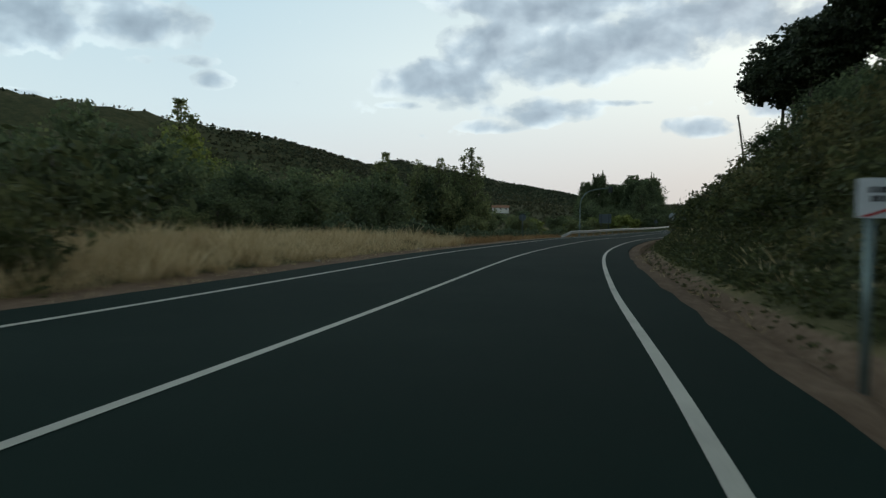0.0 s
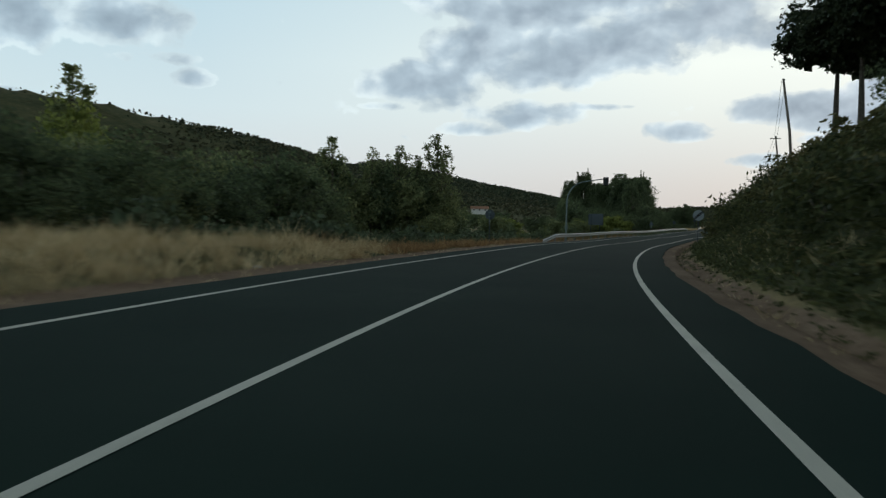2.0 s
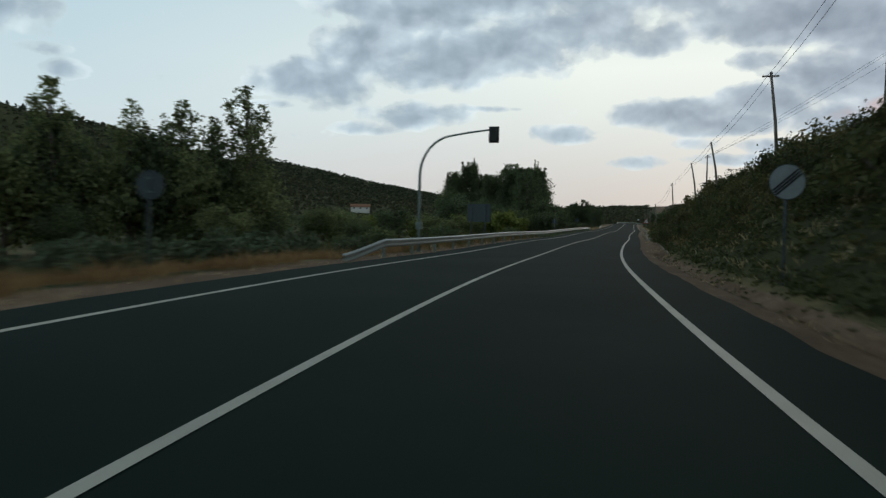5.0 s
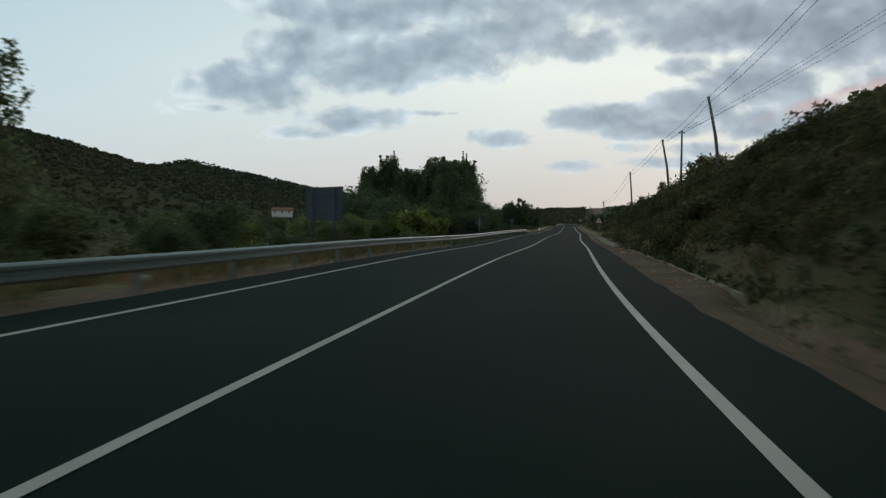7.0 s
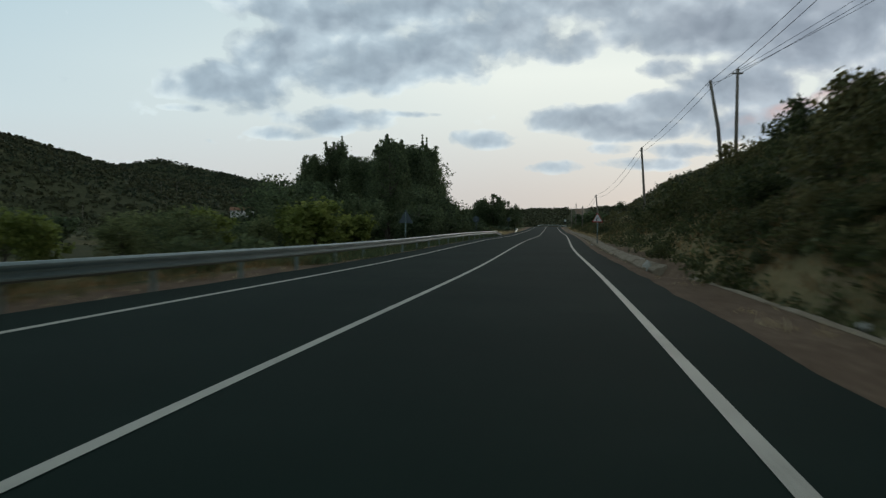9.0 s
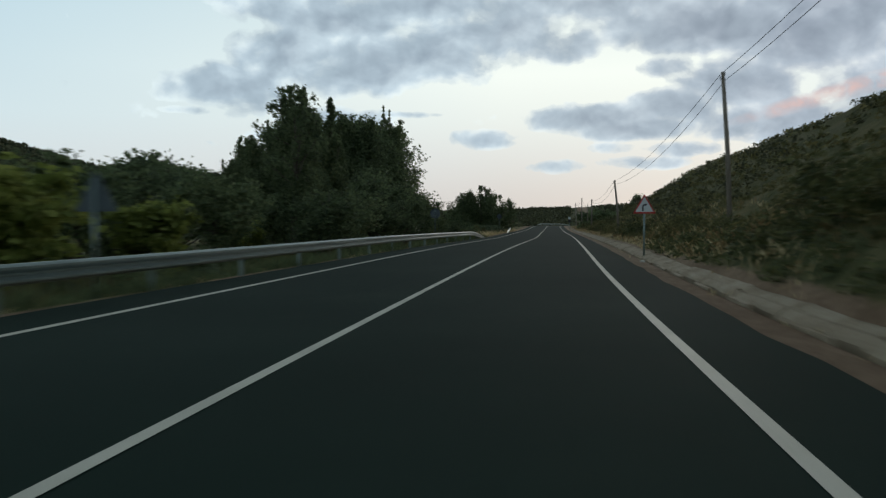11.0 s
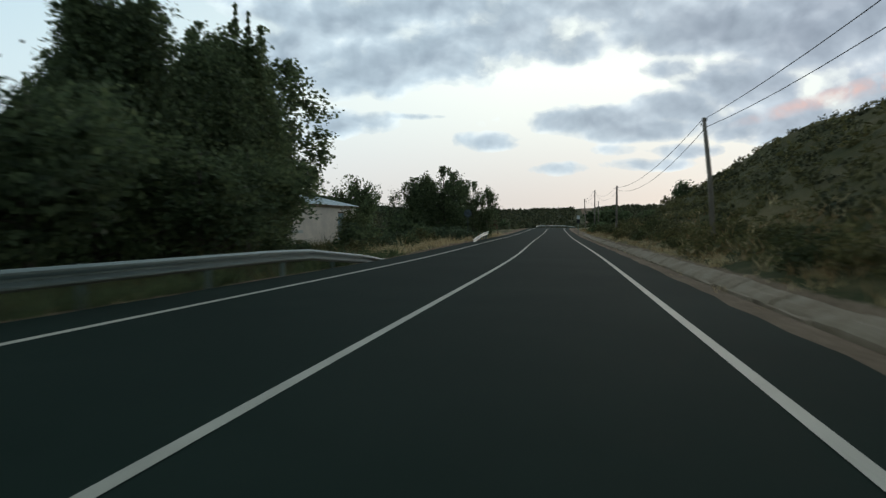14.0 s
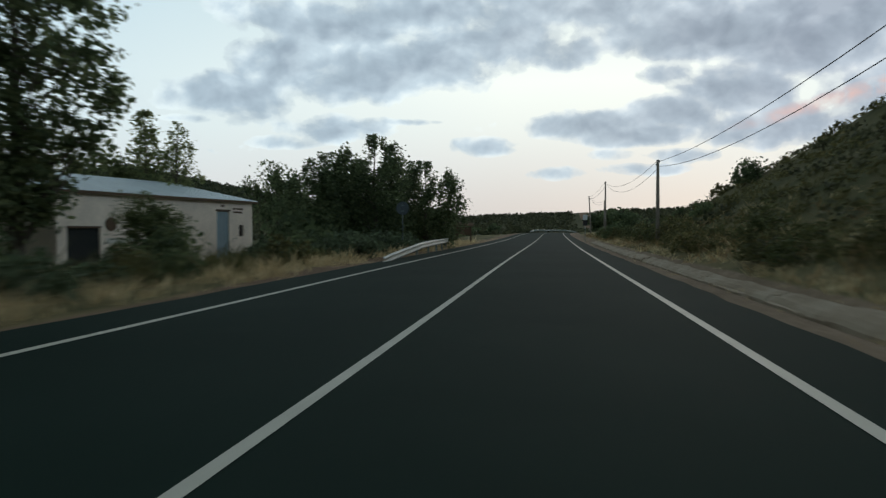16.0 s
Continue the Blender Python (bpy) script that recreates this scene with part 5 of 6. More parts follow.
BIG = [plant("broadleaf_tree", "round", 14.0, 5.0, 0.42, 26, (M_LEAF_YELLOW, M_LEAF_DARK)[i], 205 + i, ("tall yellow-green tree above the streamside wood", "tall dark tree above the streamside wood")[i], "tree", "streamside trees") for i in range(2)]
FINE = [plant("scrub_bush", "shrub", 1.6, 1.15, 0.092, 48, (M_LEAF_FINE, M_LEAF_BROOM)[i % 2], 200 + i, "bushy fine-leaved scrub on the cut bank", "shrub", "bank shrubs", 2.3) for i in range(4)]
PINE = plant("pine_tree", "pine", 10.0, 3.2, 0.17, 62, M_NEEDLE, 190, "dark stone pine leaning over the roadside bank", "tree", "pines")


def on_d(y, d):
    p = on_road(y, d)
    return float(p[0]), float(p[1])


def tree_to(protos, i, x, y, top, base_h, wide=1.0):
    """Stand a tree at (x, y) so that its tip reaches the height top."""
    g = float(ground_z(x, y))
    k = (top - g) / base_h
    return put(protos[i % len(protos)], x, y, k * wide, 1 / wide, rv.uniform(0, 6.28))


# thin poplars beyond the meadow
for i, (x, y, top) in enumerate([(-35.8, -88.3, 14.3), (-43.4, -105.1, 12.3), (-41.0, -98.5, 11.6), (-39.0, -94.0, 12.2), (-65.2, -126.7, 18.8), (-46.5, -103.0, 10.6), (-37.5, -91.0, 11.0), (-62.0, -131.0, 13.5), (-33.8, -90.6, 10.2)]):
    tree_to(SPARSE, i, x, y, top, 12.0, 1.12)
for x, y, top, k in ((-63.5, -128.0, 14.5, 0), (-59.0, -132.5, 12.0, 0), (-68.0, -125.0, 12.5, 0), (-33.0, -170.0, 10.6, 1), (-41.0, -163.0, 8.6, 1), (-48.0, -140.0, 9.0, 0), (-40.0, -97.5, 9.2, 1), (-44.5, -104.0, 9.8, 1), (-36.5, -92.0, 8.0, 1), (-49.0, -108.0, 9.4, 1), (-54.0, -114.0, 9.8, 1)):
    tree_to([BIG[k]], 0, x, y, top, 14.0, 0.8)
for i, (x, y, top) in enumerate([(-38.0, -95.0, 7.6), (-42.0, -101.0, 8.0), (-35.0, -90.0, 6.6), (-46.0, -107.0, 8.0), (-32.5, -92.5, 5.6), (-40.5, -93.0, 6.4), (-50.0, -111.0, 8.2)]):
    tree_to(ROUND, i, x, y, top, 6.0, 0.95)
# streamside mass left of the first stretch
for i in range(32):
    y = -204 + i * 2.4 + rv.uniform(-1.5, 1.5)
    d = -rv.uniform(19, 27) - 9 * (i % 3)
    x, y = on_d(y, d)
    tree_to((ROUND, ROUND_D)[(i * 7) % 3 == 0], i, x, y, rv.uniform(4.6, 6.6) + (i % 3) * 1.1 + (0.8 if y < -150 else 0.0), 6.0, rv.uniform(0.9, 1.15))
for i in range(16):
    x, y = on_d(-204 + i * 3.2, -rv.uniform(15, 19))
    tree_to(ROUND_D if i % 2 else ROUND, i, x, y, rv.uniform(2.8, 4.4) + (1.2 if i < 6 else 0.0), 6.0, 1.15)
for i in range(26):
    x, y = on_d(-112 + i * 5.0, -rv.uniform(24, 60))
    tree_to((ROUND, ROUND_D, YELLOW)[i % 3], i, x, y, rv.uniform(1.2, 2.9), 6.0 if i % 3 < 2 else 4.0, 1.1)
for i in range(30):
    x, y = on_d(-120 + i * 6.5, -rv.uniform(62, 120))
    tree_to(FAR, i, x, y, rv.uniform(1.5, 4.0), 6.0, 1.2)
# poplar group by the guardrail, as its tips stand
for i, (x, y, top, w) in enumerate([(-17.5, -16.0, 11.2, 0.9), (-18.5, -19.4, 11.4, 0.95), (-17.2, -15.0, 9.4, 0.8), (-18.0, -18.2, 9.6, 0.9)]):
    tree_to(POPLAR, i, x, y, top, 12.0, w)
for i, (x, y, top, w) in enumerate([(-17.6, -23.4, 9.6, 0.72), (-16.6, -26.8, 10.0, 0.85)]):
    tree_to(OPEN, i, x, y, top, 12.0, w)
for i, (x, y, top) in enumerate([(-20.9, 16.6, 15.9), (-20.3, 17.3, 15.5), (-38.3, 30.4, 17.5)]):
    tree_to(SPIRE, i, x, y, top, 12.0, 0.8)
for i, (x, y, top, w) in enumerate([(-20.8, 3.0, 12.8, 1.0), (-24.0, -1.0, 5.4, 1.0), (-24.5, 9.5, 13.2, 1.1), (-21.0, 15.0, 13.8, 1.05), (-25.0, 22.0, 13.4, 1.15), (-19.5, 9.5, 11.5, 1.0), (-30.5, 14.5, 12.2, 0.95), (-33.0, 22.0, 12.6, 0.95), (-22.6, 20.5, 11.0, 1.0), (-39.0, 30.0, 16.4, 0.75), (-42.5, 27.0, 13.6, 0.95), (-41.0, 18.0, 9.6, 0.85), (-36.0, 13.0, 8.0, 1.0), (-36.0, 34.0, 13.0, 0.9)]):
    tree_to(DOME, i, x, y, top, 12.0, w)
for i, (x, y, top, w) in enumerate([(-15.6, -9.5, 5.6, 1.15), (-17.8, -3.0, 6.6, 1.0), (-14.4, -1.0, 4.6, 1.15), (-13.0, -19.0, 3.6, 1.15), (-13.4, -26.0, 3.4, 1.1), (-12.4, -33.0, 3.2, 1.15), (-15.5, 6.0, 5.4, 1.1), (-17.5, 12.0, 5.6, 1.1), (-20.5, 19.0, 5.0, 1.1), (-17.0, -37.0, 4.0, 1.15), (-20.5, -43.0, 4.4, 1.15), (-24.0, -34.0, 5.2, 1.15), (-29.0, -25.0, 6.0, 1.15), (-22.0, -14.0, 4.0, 1.1), (-33.0, -12.0, 7.4, 1.0)]):
    tree_to(ROUND_D, i, x, y, top, 6.0, w)
for i, (x, y, top) in enumerate([(-15.5, -53.3, 3.3), (-18.0, -50.0, 3.0), (-14.4, -47.5, 2.4), (-21.0, -58.0, 2.4)]):
    tree_to(YELLOW, i, x, y, top, 4.0, 1.2)
for i, (x, y, top, w) in enumerate([(-23.3, 29.0, 14.8, 1.22), (-27.6, 25.5, 15.6, 1.0), (-29.5, 30.5, 14.5, 0.8)]):
    tree_to(OPEN, i, x, y, top, 12.0, w)
tree_to(SPARSE, 1, -30.0, 50.6, 10.2, 12.0, 1.2)
tree_to(SPARSE, 2, -28.0, 51.6, 9.5, 12.0, 1.2)
tree_to(ROUND, 0, -31.5, 50.0, 7.6, 6.0, 0.9)
# dark bushes behind the dry grass at the start
for i, (x, y, k) in enumerate(((0.9, -199.6, 0.95), (-0.6, -198.6, 1.15), (-2.2, -196.9, 1.2), (-3.8, -195.2, 1.3), (0.0, -201.0, 1.2), (-5.5, -193.9, 1.5), (-2.0, -199.0, 1.7), (-5.0, -193.6, 2.2), (-8.0, -190.5, 2.2), (-11.5, -187.0, 2.1), (-15.5, -183.0, 2.1), (-7.0, -196.0, 2.6), (-10.5, -193.0, 2.8), (-14.0, -189.0, 2.8), (-19.0, -180.0, 2.0))):
    put(FINE[(i % 2) * 2], x, y, k, 1.0, rv.uniform(0, 6), 0.2)
# trees past the shed
for i, (x, y, top, w) in enumerate([(-11.7, 47.8, 7.6, 0.85), (-14.6, 46.0, 6.4, 0.95), (-13.4, 50.0, 6.0, 0.9), (-9.4, 52.6, 6.3, 0.9), (-15.5, 54.5, 5.6, 0.9), (-12.8, 55.0, 6.6, 0.95)]):
    tree_to(MULTI, i, x, y, top, 12.0, w * 1.25)
for i, (x, y, top) in enumerate([(-28.2, 72.8, 8.6), (-31.0, 84.0, 5.0), (-34.0, 47.5, 8.2), (-36.5, 43.0, 7.4), (-33.0, 52.0, 6.4)]):
    tree_to(SPARSE if i > 1 else ROUND_D, i, x, y, top, 12.0 if i > 1 else 6.0, 1.0 if i > 1 else 0.75)
tree_to(ROUND, 1, -15.6, 27.0, 2.8, 6.0, 0.95)
tree_to(ROUND, 2, -17.6, 31.5, 1.8, 6.0, 1.0)
for i in range(16):
    tree_to(FAR, i, -26 + rv.uniform(-10, 12), 86 + i * 9, rv.uniform(3.0, 6.5), 6.0, 1.1)
for x, y, top in ((14, 200, 7.4), (17, 204, 7.8), (20, 207, 7.2), (11, 203, 6.4), (-145, 221, 2.6), (-138, 226, 3.0), (-150, 224, 4.4), (-156, 228, 6.2), (-131, 230, 6.6)):
    tree_to(FAR, int(top * 10), x, y, top, 6.0, 1.2)
for i in range(22):
    x, y = on_d(-104 + i * 3.4, -rv.uniform(15, 34))
    tree_to((ROUND, ROUND_D)[i % 2], i, x, y, rv.uniform(1.2, 2.8), 6.0, 1.2)
# grey-green hedge before the shed and along the verge
for i in range(26):
    x, y = -9.6 - rv.uniform(0, 4.5) - 0.16 * i, 31.0 + i * 0.75
    put(SHRUB_G[i % 3] if i % 5 else SHRUB_G2[i % 2], x, y, rv.uniform(0.65, 0.9) * (1.0 if i < 11 else 1.6), rv.uniform(0.9, 1.1), rv.uniform(0, 6))
for i in range(46):
    x, y = on_d(-168 + i * 1.07, -rv.uniform(9.2, 16))
    put(SHRUB_G[i % 3], x, y, rv.uniform(0.7, 1.15), rv.uniform(0.8, 1.1), rv.uniform(0, 6))
for i in range(42):
    x, y = on_d(-124 + i * 2.3, -rv.uniform(7.6, 14))
    put((SHRUB_G, SHRUB_G2, SHRUB_D)[i % 3][i % 3], x, y, rv.uniform(0.35, 0.75), 1.0, rv.uniform(0, 6))
for i in range(20):
    x, y = on_d(2 + i * 1.3, -rv.uniform(6.8, 12.5))
    put((SHRUB_G2, SHRUB_D, SHRUB_G)[i % 3][i % 3], x, y, rv.uniform(0.4, 0.85), 1.0, rv.uniform(0, 6))
for i in range(18):
    x, y = -8.6 - rv.uniform(0, 3.2), 31.5 + i * 0.85
    put(SHRUB_G[i % 3], x, y, rv.uniform(0.7, 1.0), rv.uniform(0.95, 1.25), rv.uniform(0, 6))
# right bank: dense shrubs in the first stretch, then scattered broom
for i in range(84):
    x, y = on_d(-207 + i * 0.92, 7.9 + (i % 4) * 1.0 + rv.uniform(0, 0.9))
    put(FINE[i % 4], x, y, rv.uniform(0.65, 1.15), rv.uniform(0.85, 1.15), rv.uniform(0, 6), 0.1)
for i in range(30):
    x, y = on_d(-206 + i * 2.5, 12.0 + rv.uniform(0, 3.0))
    put(SHRUB_D[i % 4], x, y, rv.uniform(0.9, 1.5), rv.uniform(0.9, 1.2), rv.uniform(0, 6), 0.1)
for i in range(14):
    x, y = on_d(-208 + i * 2.2, rv.uniform(13.0, 17))
    tree_to(ROUND_D, i, x, y, float(ground_z(x, y)) + rv.uniform(1.8, 2.9), 6.0, 1.1)
for i in range(72):
    x, y = on_d(-152 + i * 1.38, rv.uniform(7.4, 14.0))
    put((FINE, SHRUB_D)[i % 5 == 0][i % 4], x, y, rv.uniform(0.4, 1.05), rv.uniform(0.9, 1.1), rv.uniform(0, 6), 0.05)
for i in range(40):
    x, y = on_d(-118 + i * 1.05, 7.2 + (i * 7 % 5) * 0.9 + rv.uniform(0, 0.8))
    put(FINE[(i * 3) % 4], x, y, rv.uniform(0.3, 0.68), rv.uniform(0.8, 1.1), rv.uniform(0, 6), 0.05)
for i in range(16):
    x, y = on_d(-97 + i * 1.1, 6.75 + (i * 3 % 4) * 0.33 + rv.uniform(0, 0.3))
    put(FINE[i % 4], x, y, rv.uniform(0.26, 0.46), rv.uniform(0.8, 1.1), rv.uniform(0, 6), 0.05)
for x, y, k in ((3.95, -82.8, 0.8), (4.9, -79.5, 0.5), (3.9, -74.0, 0.5), (4.2, -98.0, 0.95), (3.95, -103.6, 0.4), (6.4, -100.5, 0.8), (4.8, -110.0, 0.75)):
    put(FINE[0], x, y, k * 0.9, 1.0, rv.uniform(0, 6))
for i in range(64):
    x, y = on_d(-44 + i * 2.2, rv.uniform(6.8, 9.5))
    put(FINE[i % 4], x, y, rv.uniform(0.35, 0.85), rv.uniform(0.8, 1.1), rv.uniform(0, 6), 0.05)
for i in range(22):
    x, y = on_d(46 + i * 3.4, rv.uniform(7.0, 16.0))
    put((SHRUB_D, SHRUB_G2)[i % 2][i % 3], x, y, rv.uniform(0.45, 0.85), 1.0, rv.uniform(0, 6), 0.05)
for x, y, top in ((13.0, -170.0, 6.8), (15.0, -166.0, 8.6), (16.2, -172.5, 8.8), (18.0, -165.0, 10.2), (14.6, -160.0, 7.6), (17.0, -178.0, 8.6), (19.5, -171.0, 11.0), (14.6, -150.0, 10.0), (16.8, -152.5, 11.5), (18.6, -156.0, 12.0)):
    tree_to(ROUND_D, int(top), x, y, top, 6.0, 1.0)
# pines on the bank
for x, y, top, k in ((13.6, -123.5, 20.0, 1.05), (14.6, -130.5, 19.5, 1.0), (16.0, -137.0, 19.5, 1.0), (18.0, -145.0, 20.0, 1.0), (20.5, -153.5, 20.5, 1.0), (21.0, -162.0, 20.0, 1.0), (23.5, -170.0, 20.0, 1.0)):
    g = float(ground_z(x, y))
    put(PINE, x, y, (top - g) / 10.0 * k, 1 / k, rv.uniform(0, 6))


# prototypes that found no place are taken away again
for proto in POPLAR + DOME + SPIRE + MULTI + SPARSE + OPEN + ROUND + ROUND_D + FAR + YELLOW + SHRUB_G + SHRUB_D + SHRUB_G2 + FINE + BIG + [PINE]:
    if proto.name not in USED:
        for o in (*proto.children_recursive, proto):
            bpy.data.objects.remove(o)


# ---------------------------------------------------------------- scrub, grass, far woods
def stuff(name, q, mat, label, category):
    return tagged(new(name, quads_mesh(name, q, mat)), label, category, kind="stuff")


def scatter_clumps(pts, size, leaf, per, rs, flat=0.7, stretch=1.5):
    idx = np.repeat(np.arange(len(pts)), per)
    off = rs.normal(size=(len(idx), 3))
    off /= np.linalg.norm(off, axis=1)[:, None]
    off *= (rs.uniform(0, 1, len(idx)) ** 0.4)[:, None]
    off[:, 2] = np.abs(off[:, 2]) * flat
    cen = pts[idx] + off * size[idx][:, None]
    return leaf_quads(cen, 0, leaf * np.clip(size[idx], 0.5, 3) ** 0.6, rs, stretch)


rs = np.random.RandomState(77)


def slope_points(n, y0, y1, d0, d1, power):
    yy = rs.uniform(y0, y1, n)
    dd = d0 + (d1 - d0) * rs.uniform(0, 1, n) ** power
    tx_, ty_ = road_dir(yy)
    xx = road_x(yy) + dd / ty_
    return np.stack([xx, yy, ground_z(xx, yy)], 1)


scrub = [
    scatter_clumps(slope_points(2600, -208, 110, 7.0, 18, 1.2), rs.uniform(0.22, 0.6, 2600), 0.11, 36, rs, 0.7, 2.8),
    scatter_clumps(slope_points(2300, -208, 150, 17, 46, 1.1), rs.uniform(0.3, 0.85, 2300), 0.25, 17, rs, 0.7, 1.9),
]
low = scatter_clumps(slope_points(4200, -208, -38, 6.1, 14.0, 1.2), rs.uniform(0.18, 0.5, 4200), 0.095, 24, rs, 0.9, 2.6)
litter = scatter_clumps(slope_points(900, -208, -116, 5.1, 6.3, 0.7), rs.uniform(0.03, 0.13, 900), 0.05, 9, rs, 0.4, 2.8)
thicket = scatter_clumps(slope_points(800, -208, -148, 6.2, 8.4, 1.0), rs.uniform(0.16, 0.42, 800), 0.085, 34, rs, 0.9, 2.6)
face = scatter_clumps(slope_points(2600, -132, -52, 7.0, 15.0, 1.0), rs.uniform(0.14, 0.42, 2600), 0.10, 26, rs, 0.8, 2.4)
low = np.concatenate([low, litter, thicket, face])
stuff("bank_undergrowth", low, M_LEAF_FINE, "dark low undergrowth along the foot of the bank", "scrub")
stuff("hill_scrub", np.concatenate(scrub), M_LEAF_BROOM, "low olive-brown scrub covering the slope", "scrub")
n = 900
yy, dd = rs.uniform(-30, 150, n), 10 + 34 * rs.uniform(0, 1, n)
xx = road_x(yy) + dd
pts = np.stack([xx, yy, ground_z(xx, yy)], 1)
stuff("hill_bushes", scatter_clumps(pts, rs.uniform(0.35, 1.0, n), 0.20, 40, rs, 0.9), M_LEAF_HILL, "dark evergreen bushes dotted over the slope", "scrub")

# far slopes: woods and scrub as clumps, denser low down
n = 32000
ang, rad = np.radians(rs.uniform(6, 62, n)), 130 + 1400 * rs.uniform(0, 1, n) ** 0.75
xx, yy = -np.sin(ang) * rad, np.cos(ang) * rad - 110
keep = (np.abs(xx - road_x(yy)) > 60) & ~((np.abs(xx + 138) < 24) & (yy > 150) & (yy < 236))
xx, yy, rad = xx[keep], yy[keep], rad[keep]
pts = np.stack([xx, yy, ground_z(xx, yy)], 1)
stuff("far_woods", scatter_clumps(pts, 0.25 + rs.uniform(0, 1, len(xx)) ** 4 * 1.2 + np.maximum(0, rad - 650) / 330.0, 0.45, 8, rs, 0.7), M_LEAF_HILL, "dark scrub and small trees over the far hills", "woods")
# pine woods over the farther hill and the low end of the nearer one
n = 9000
xx, yy = rs.uniform(-1000, -200, n), rs.uniform(760, 1240, n)
pts = np.stack([xx, yy, ground_z(xx, yy)], 1)
stuff("hill_pines", scatter_clumps(pts, rs.uniform(2.2, 4.6, n), 1.3, 8, rs, 0.7), M_NEEDLE, "dark pine wood over the farther hill", "woods")
n = 6500
xx, yy = rs.uniform(-440, -190, n), rs.uniform(270, 700, n)
pts = np.stack([xx, yy, ground_z(xx, yy)], 1)
stuff("slope_pines", scatter_clumps(pts, rs.uniform(0.7, 1.9, n), 0.8, 8, rs, 0.7), M_NEEDLE, "dark scrubby pines on the hill's low end", "woods")
n = 200
k = rs.uniform(0, 1, n)
seg = rs.randint(0, 4, n)
cr = np.array(RIDGES[0][0])[1:6]
base_pts = cr[seg] + (cr[seg + 1 - (seg == 4)] - cr[seg]) * k[:, None] if len(cr) > 5 else cr[np.minimum(seg, 3)] + (cr[np.minimum(seg, 3) + 1] - cr[np.minimum(seg, 3)]) * k[:, None]
xx, yy = base_pts[:, 0] + rs.normal(0, 9, n), base_pts[:, 1] + rs.normal(0, 9, n)
pts = np.stack([xx, yy, ground_z(xx, yy)], 1)
stuff("ridge_trees", scatter_clumps(pts, rs.uniform(0.5, 1.1, n), 1.0, 26, rs, 2.0), M_NEEDLE, "small dark trees along the hill's crest", "woods")
n = 21000
xx, yy = rs.uniform(-420, 560, n), 175 + 785 * rs.uniform(0, 1, n) ** 1.1
keep = (np.abs(xx - np.maximum(road_x(yy), 0)) > 14) & ~((np.abs(xx + 138) < 24) & (yy < 236))
xx, yy = xx[keep], yy[keep]
pts = np.stack([xx, yy, ground_z(xx, yy)], 1)
stuff("valley_trees", scatter_clumps(pts, rs.uniform(0.7, 1.4, len(xx)) + yy / 620.0, 1.15, 11, rs, 1.1), M_LEAF_HILL, "distant dark trees across the valley", "woods")


def blades(pts, hgt, width, per, rs, lean=0.55):
    idx = np.repeat(np.arange(len(pts)), per)
    n = len(idx)
    root = pts[idx] + np.stack([rs.normal(0, 0.09, n), rs.normal(0, 0.09, n), np.full(n, -0.03)], 1)
    a = rs.uniform(0, 6.283, n)
    w = np.stack([np.cos(a), np.sin(a), np.zeros(n)], 1) * width * rs.uniform(0.6, 1.3, n)[:, None]
    h = hgt[idx] * rs.uniform(0.55, 1.15, n)
    tip = root + np.stack([rs.normal(0, lean, n) * h, rs.normal(0, lean, n) * h, h], 1)
    mid = (root + tip) / 2 + np.stack([np.zeros(n), np.zeros(n), 0.08 * h], 1)
    return np.stack([root - w * 0.5, mid - w * 0.45, tip, mid + w * 0.45], 1)


def verge(n, y0, y1, d0, d1, h0, h1, rs, width=0.03, per=7, power=1.0):
    yy = rs.uniform(y0, y1, n)
    dd = d0 + (d1 - d0) * rs.uniform(0, 1, n) ** power
    tx_, ty_ = road_dir(yy)
    xx = road_x(yy) + dd / ty_
    patch = wobble(xx, yy, 5.0, 11) + 0.7 * wobble(xx, yy, 1.6, 12)
    keep = patch > -0.15 + 0.35 * rs.uniform(-1, 1, n)
    xx, yy = xx[keep], yy[keep]
    pts = np.stack([xx, yy, ground_z(xx, yy)], 1)
    tall = np.clip(1.0 + 0.8 * wobble(xx, yy, 3.2, 17) + 0.7 * wobble(xx, yy, 1.1, 18), 0.4, 2.0)
    return blades(pts, rs.uniform(h0, h1, len(xx)) * tall, width, per, rs)


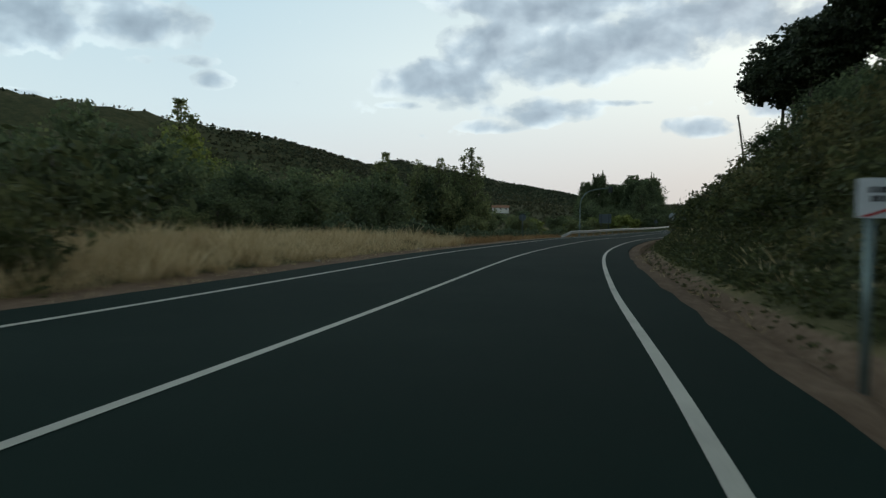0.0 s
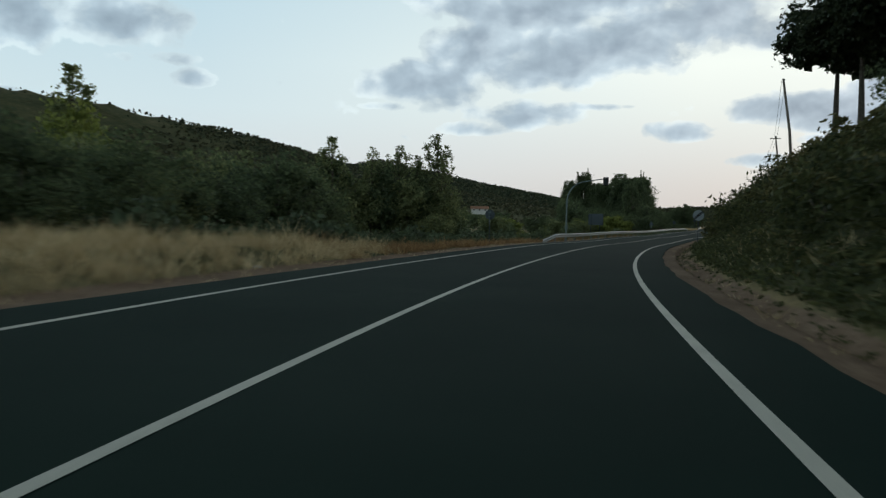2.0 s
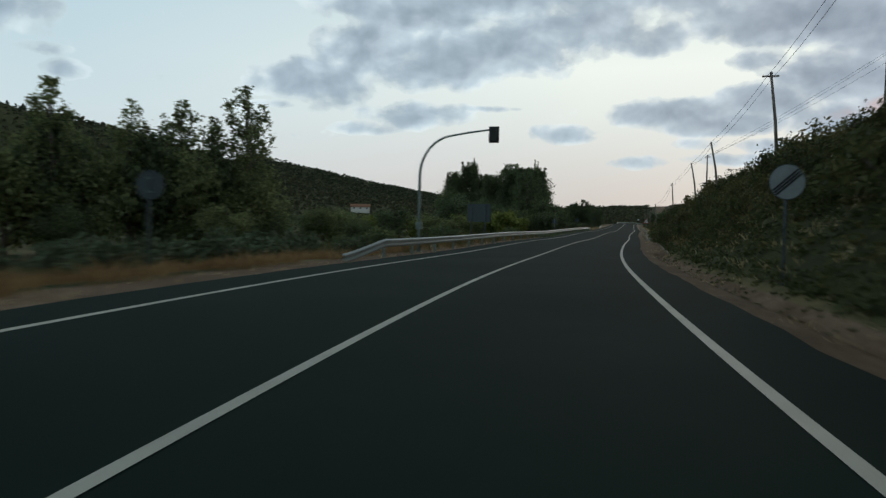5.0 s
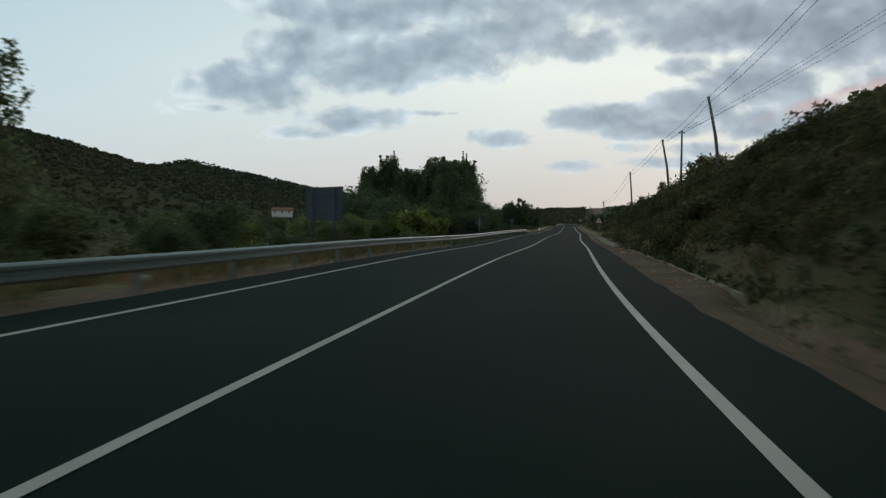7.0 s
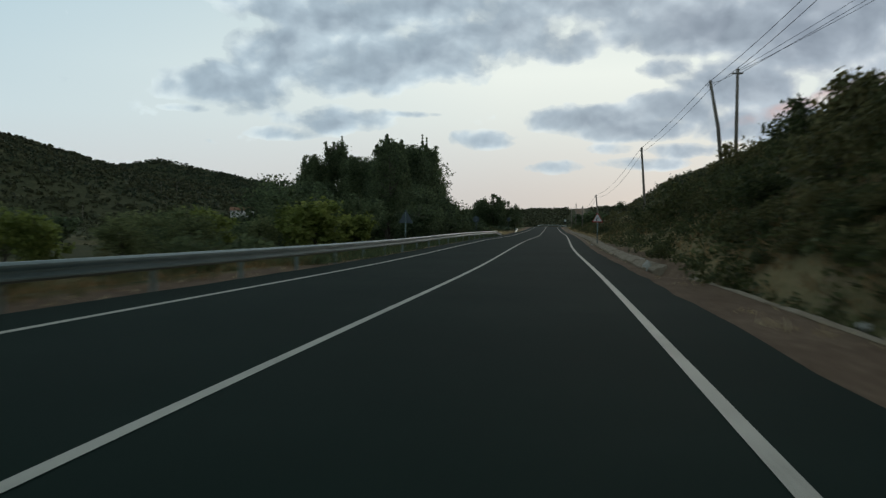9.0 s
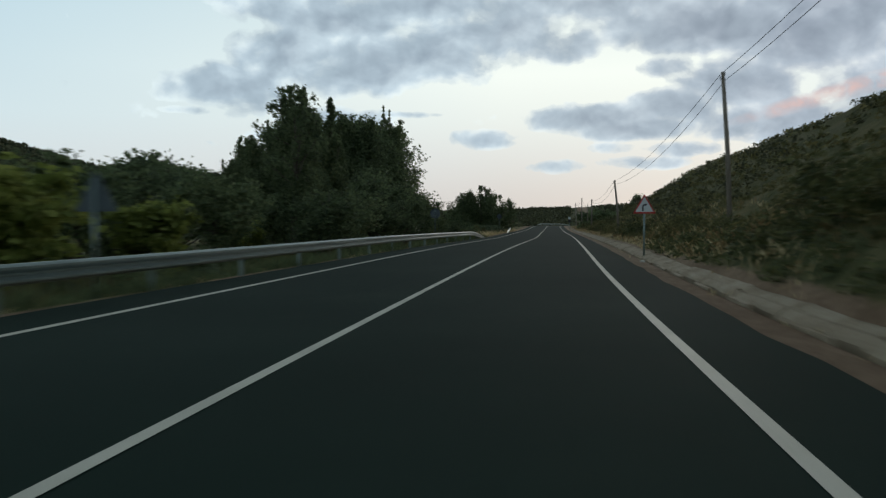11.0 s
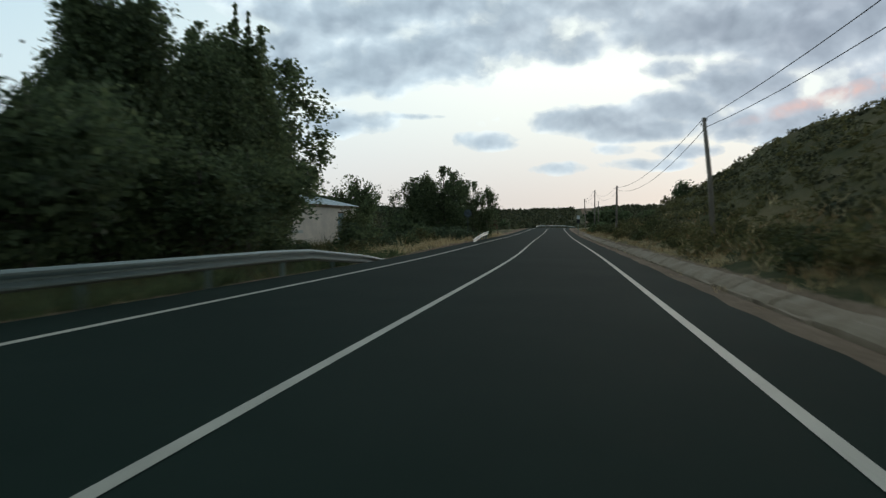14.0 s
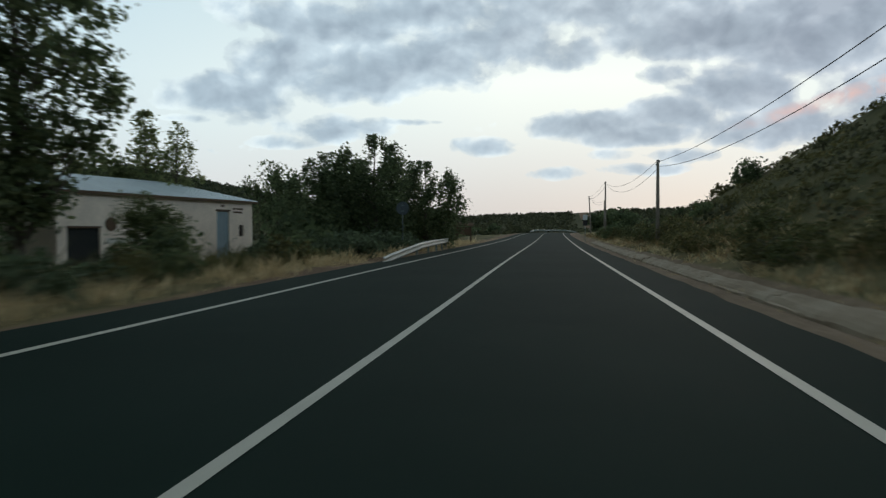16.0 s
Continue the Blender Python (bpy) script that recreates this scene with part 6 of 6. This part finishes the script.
dry = np.concatenate([
    verge(4200, -212, -186, -6.2, -10.5, 0.40, 0.85, rs, 0.024, 9),
    verge(6000, -188, -160, -6.2, -17, 0.30, 0.66, rs, 0.026, 7),
    verge(2200, 2, 75, -5.5, -9.5, 0.2, 0.5, rs, 0.030, 7),
    verge(1100, -76, 74, 6.05, 6.9, 0.10, 0.30, rs, 0.022, 7),
    verge(700, -205, -120, 6.4, 9.0, 0.12, 0.34, rs, 0.03, 6),
    verge(700, -58, 110, 6.5, 12.5, 0.20, 0.5, rs, 0.03, 7),
    verge(1200, -208, 100, 4.95, 6.3, 0.05, 0.16, rs, 0.02, 5),
    verge(900, -210, 100, -4.95, -6.2, 0.05, 0.18, rs, 0.02, 5)])
rusty = np.concatenate([
    verge(3200, -166, -144, -6.3, -13, 0.22, 0.50, rs, 0.026, 7),
    verge(3200, -150, -116, -6.3, -11, 0.18, 0.42, rs, 0.026, 7),
    verge(1600, -118, -66, -5.9, -10, 0.14, 0.36, rs, 0.026, 7),
    verge(1500, -125, -50, 6.3, 9.5, 0.12, 0.34, rs, 0.026, 6),
    verge(1100, -112, -74, 6.4, 8.6, 0.12, 0.32, rs, 0.026, 7),
    verge(2000, -56, 110, 6.1, 11.5, 0.16, 0.45, rs, 0.028, 7)])
stuff("rusty_grass", rusty, M_RUST, "rust-brown dry grass along the verges", "grass")
stuff("dry_grass", dry, M_STRAW, "dry straw-coloured grass along the verges", "grass")
weeds = np.concatenate([
    verge(3000, -122, -4, -5.6, -14, 0.25, 0.7, rs, 0.04, 8),
    verge(1500, 4, 40, -7.5, -16, 0.3, 0.9, rs, 0.045, 8),
    verge(2200, -60, 100, 7.2, 14, 0.2, 0.6, rs, 0.04, 7)])
stuff("green_weeds", weeds, M_LEAF_BROOM, "green and olive weeds below the shrubs", "weeds")
under = np.concatenate([
    verge(5200, -76, 4, -5.2, -8.0, 0.12, 0.45, rs, 0.04, 8),
    verge(1200, -74, 4, -8.0, -13.0, 0.3, 0.8, rs, 0.05, 7)])
stuff("roadside_weeds", under, M_LEAF_DARK, "dark green weeds below and behind the guardrail", "weeds")
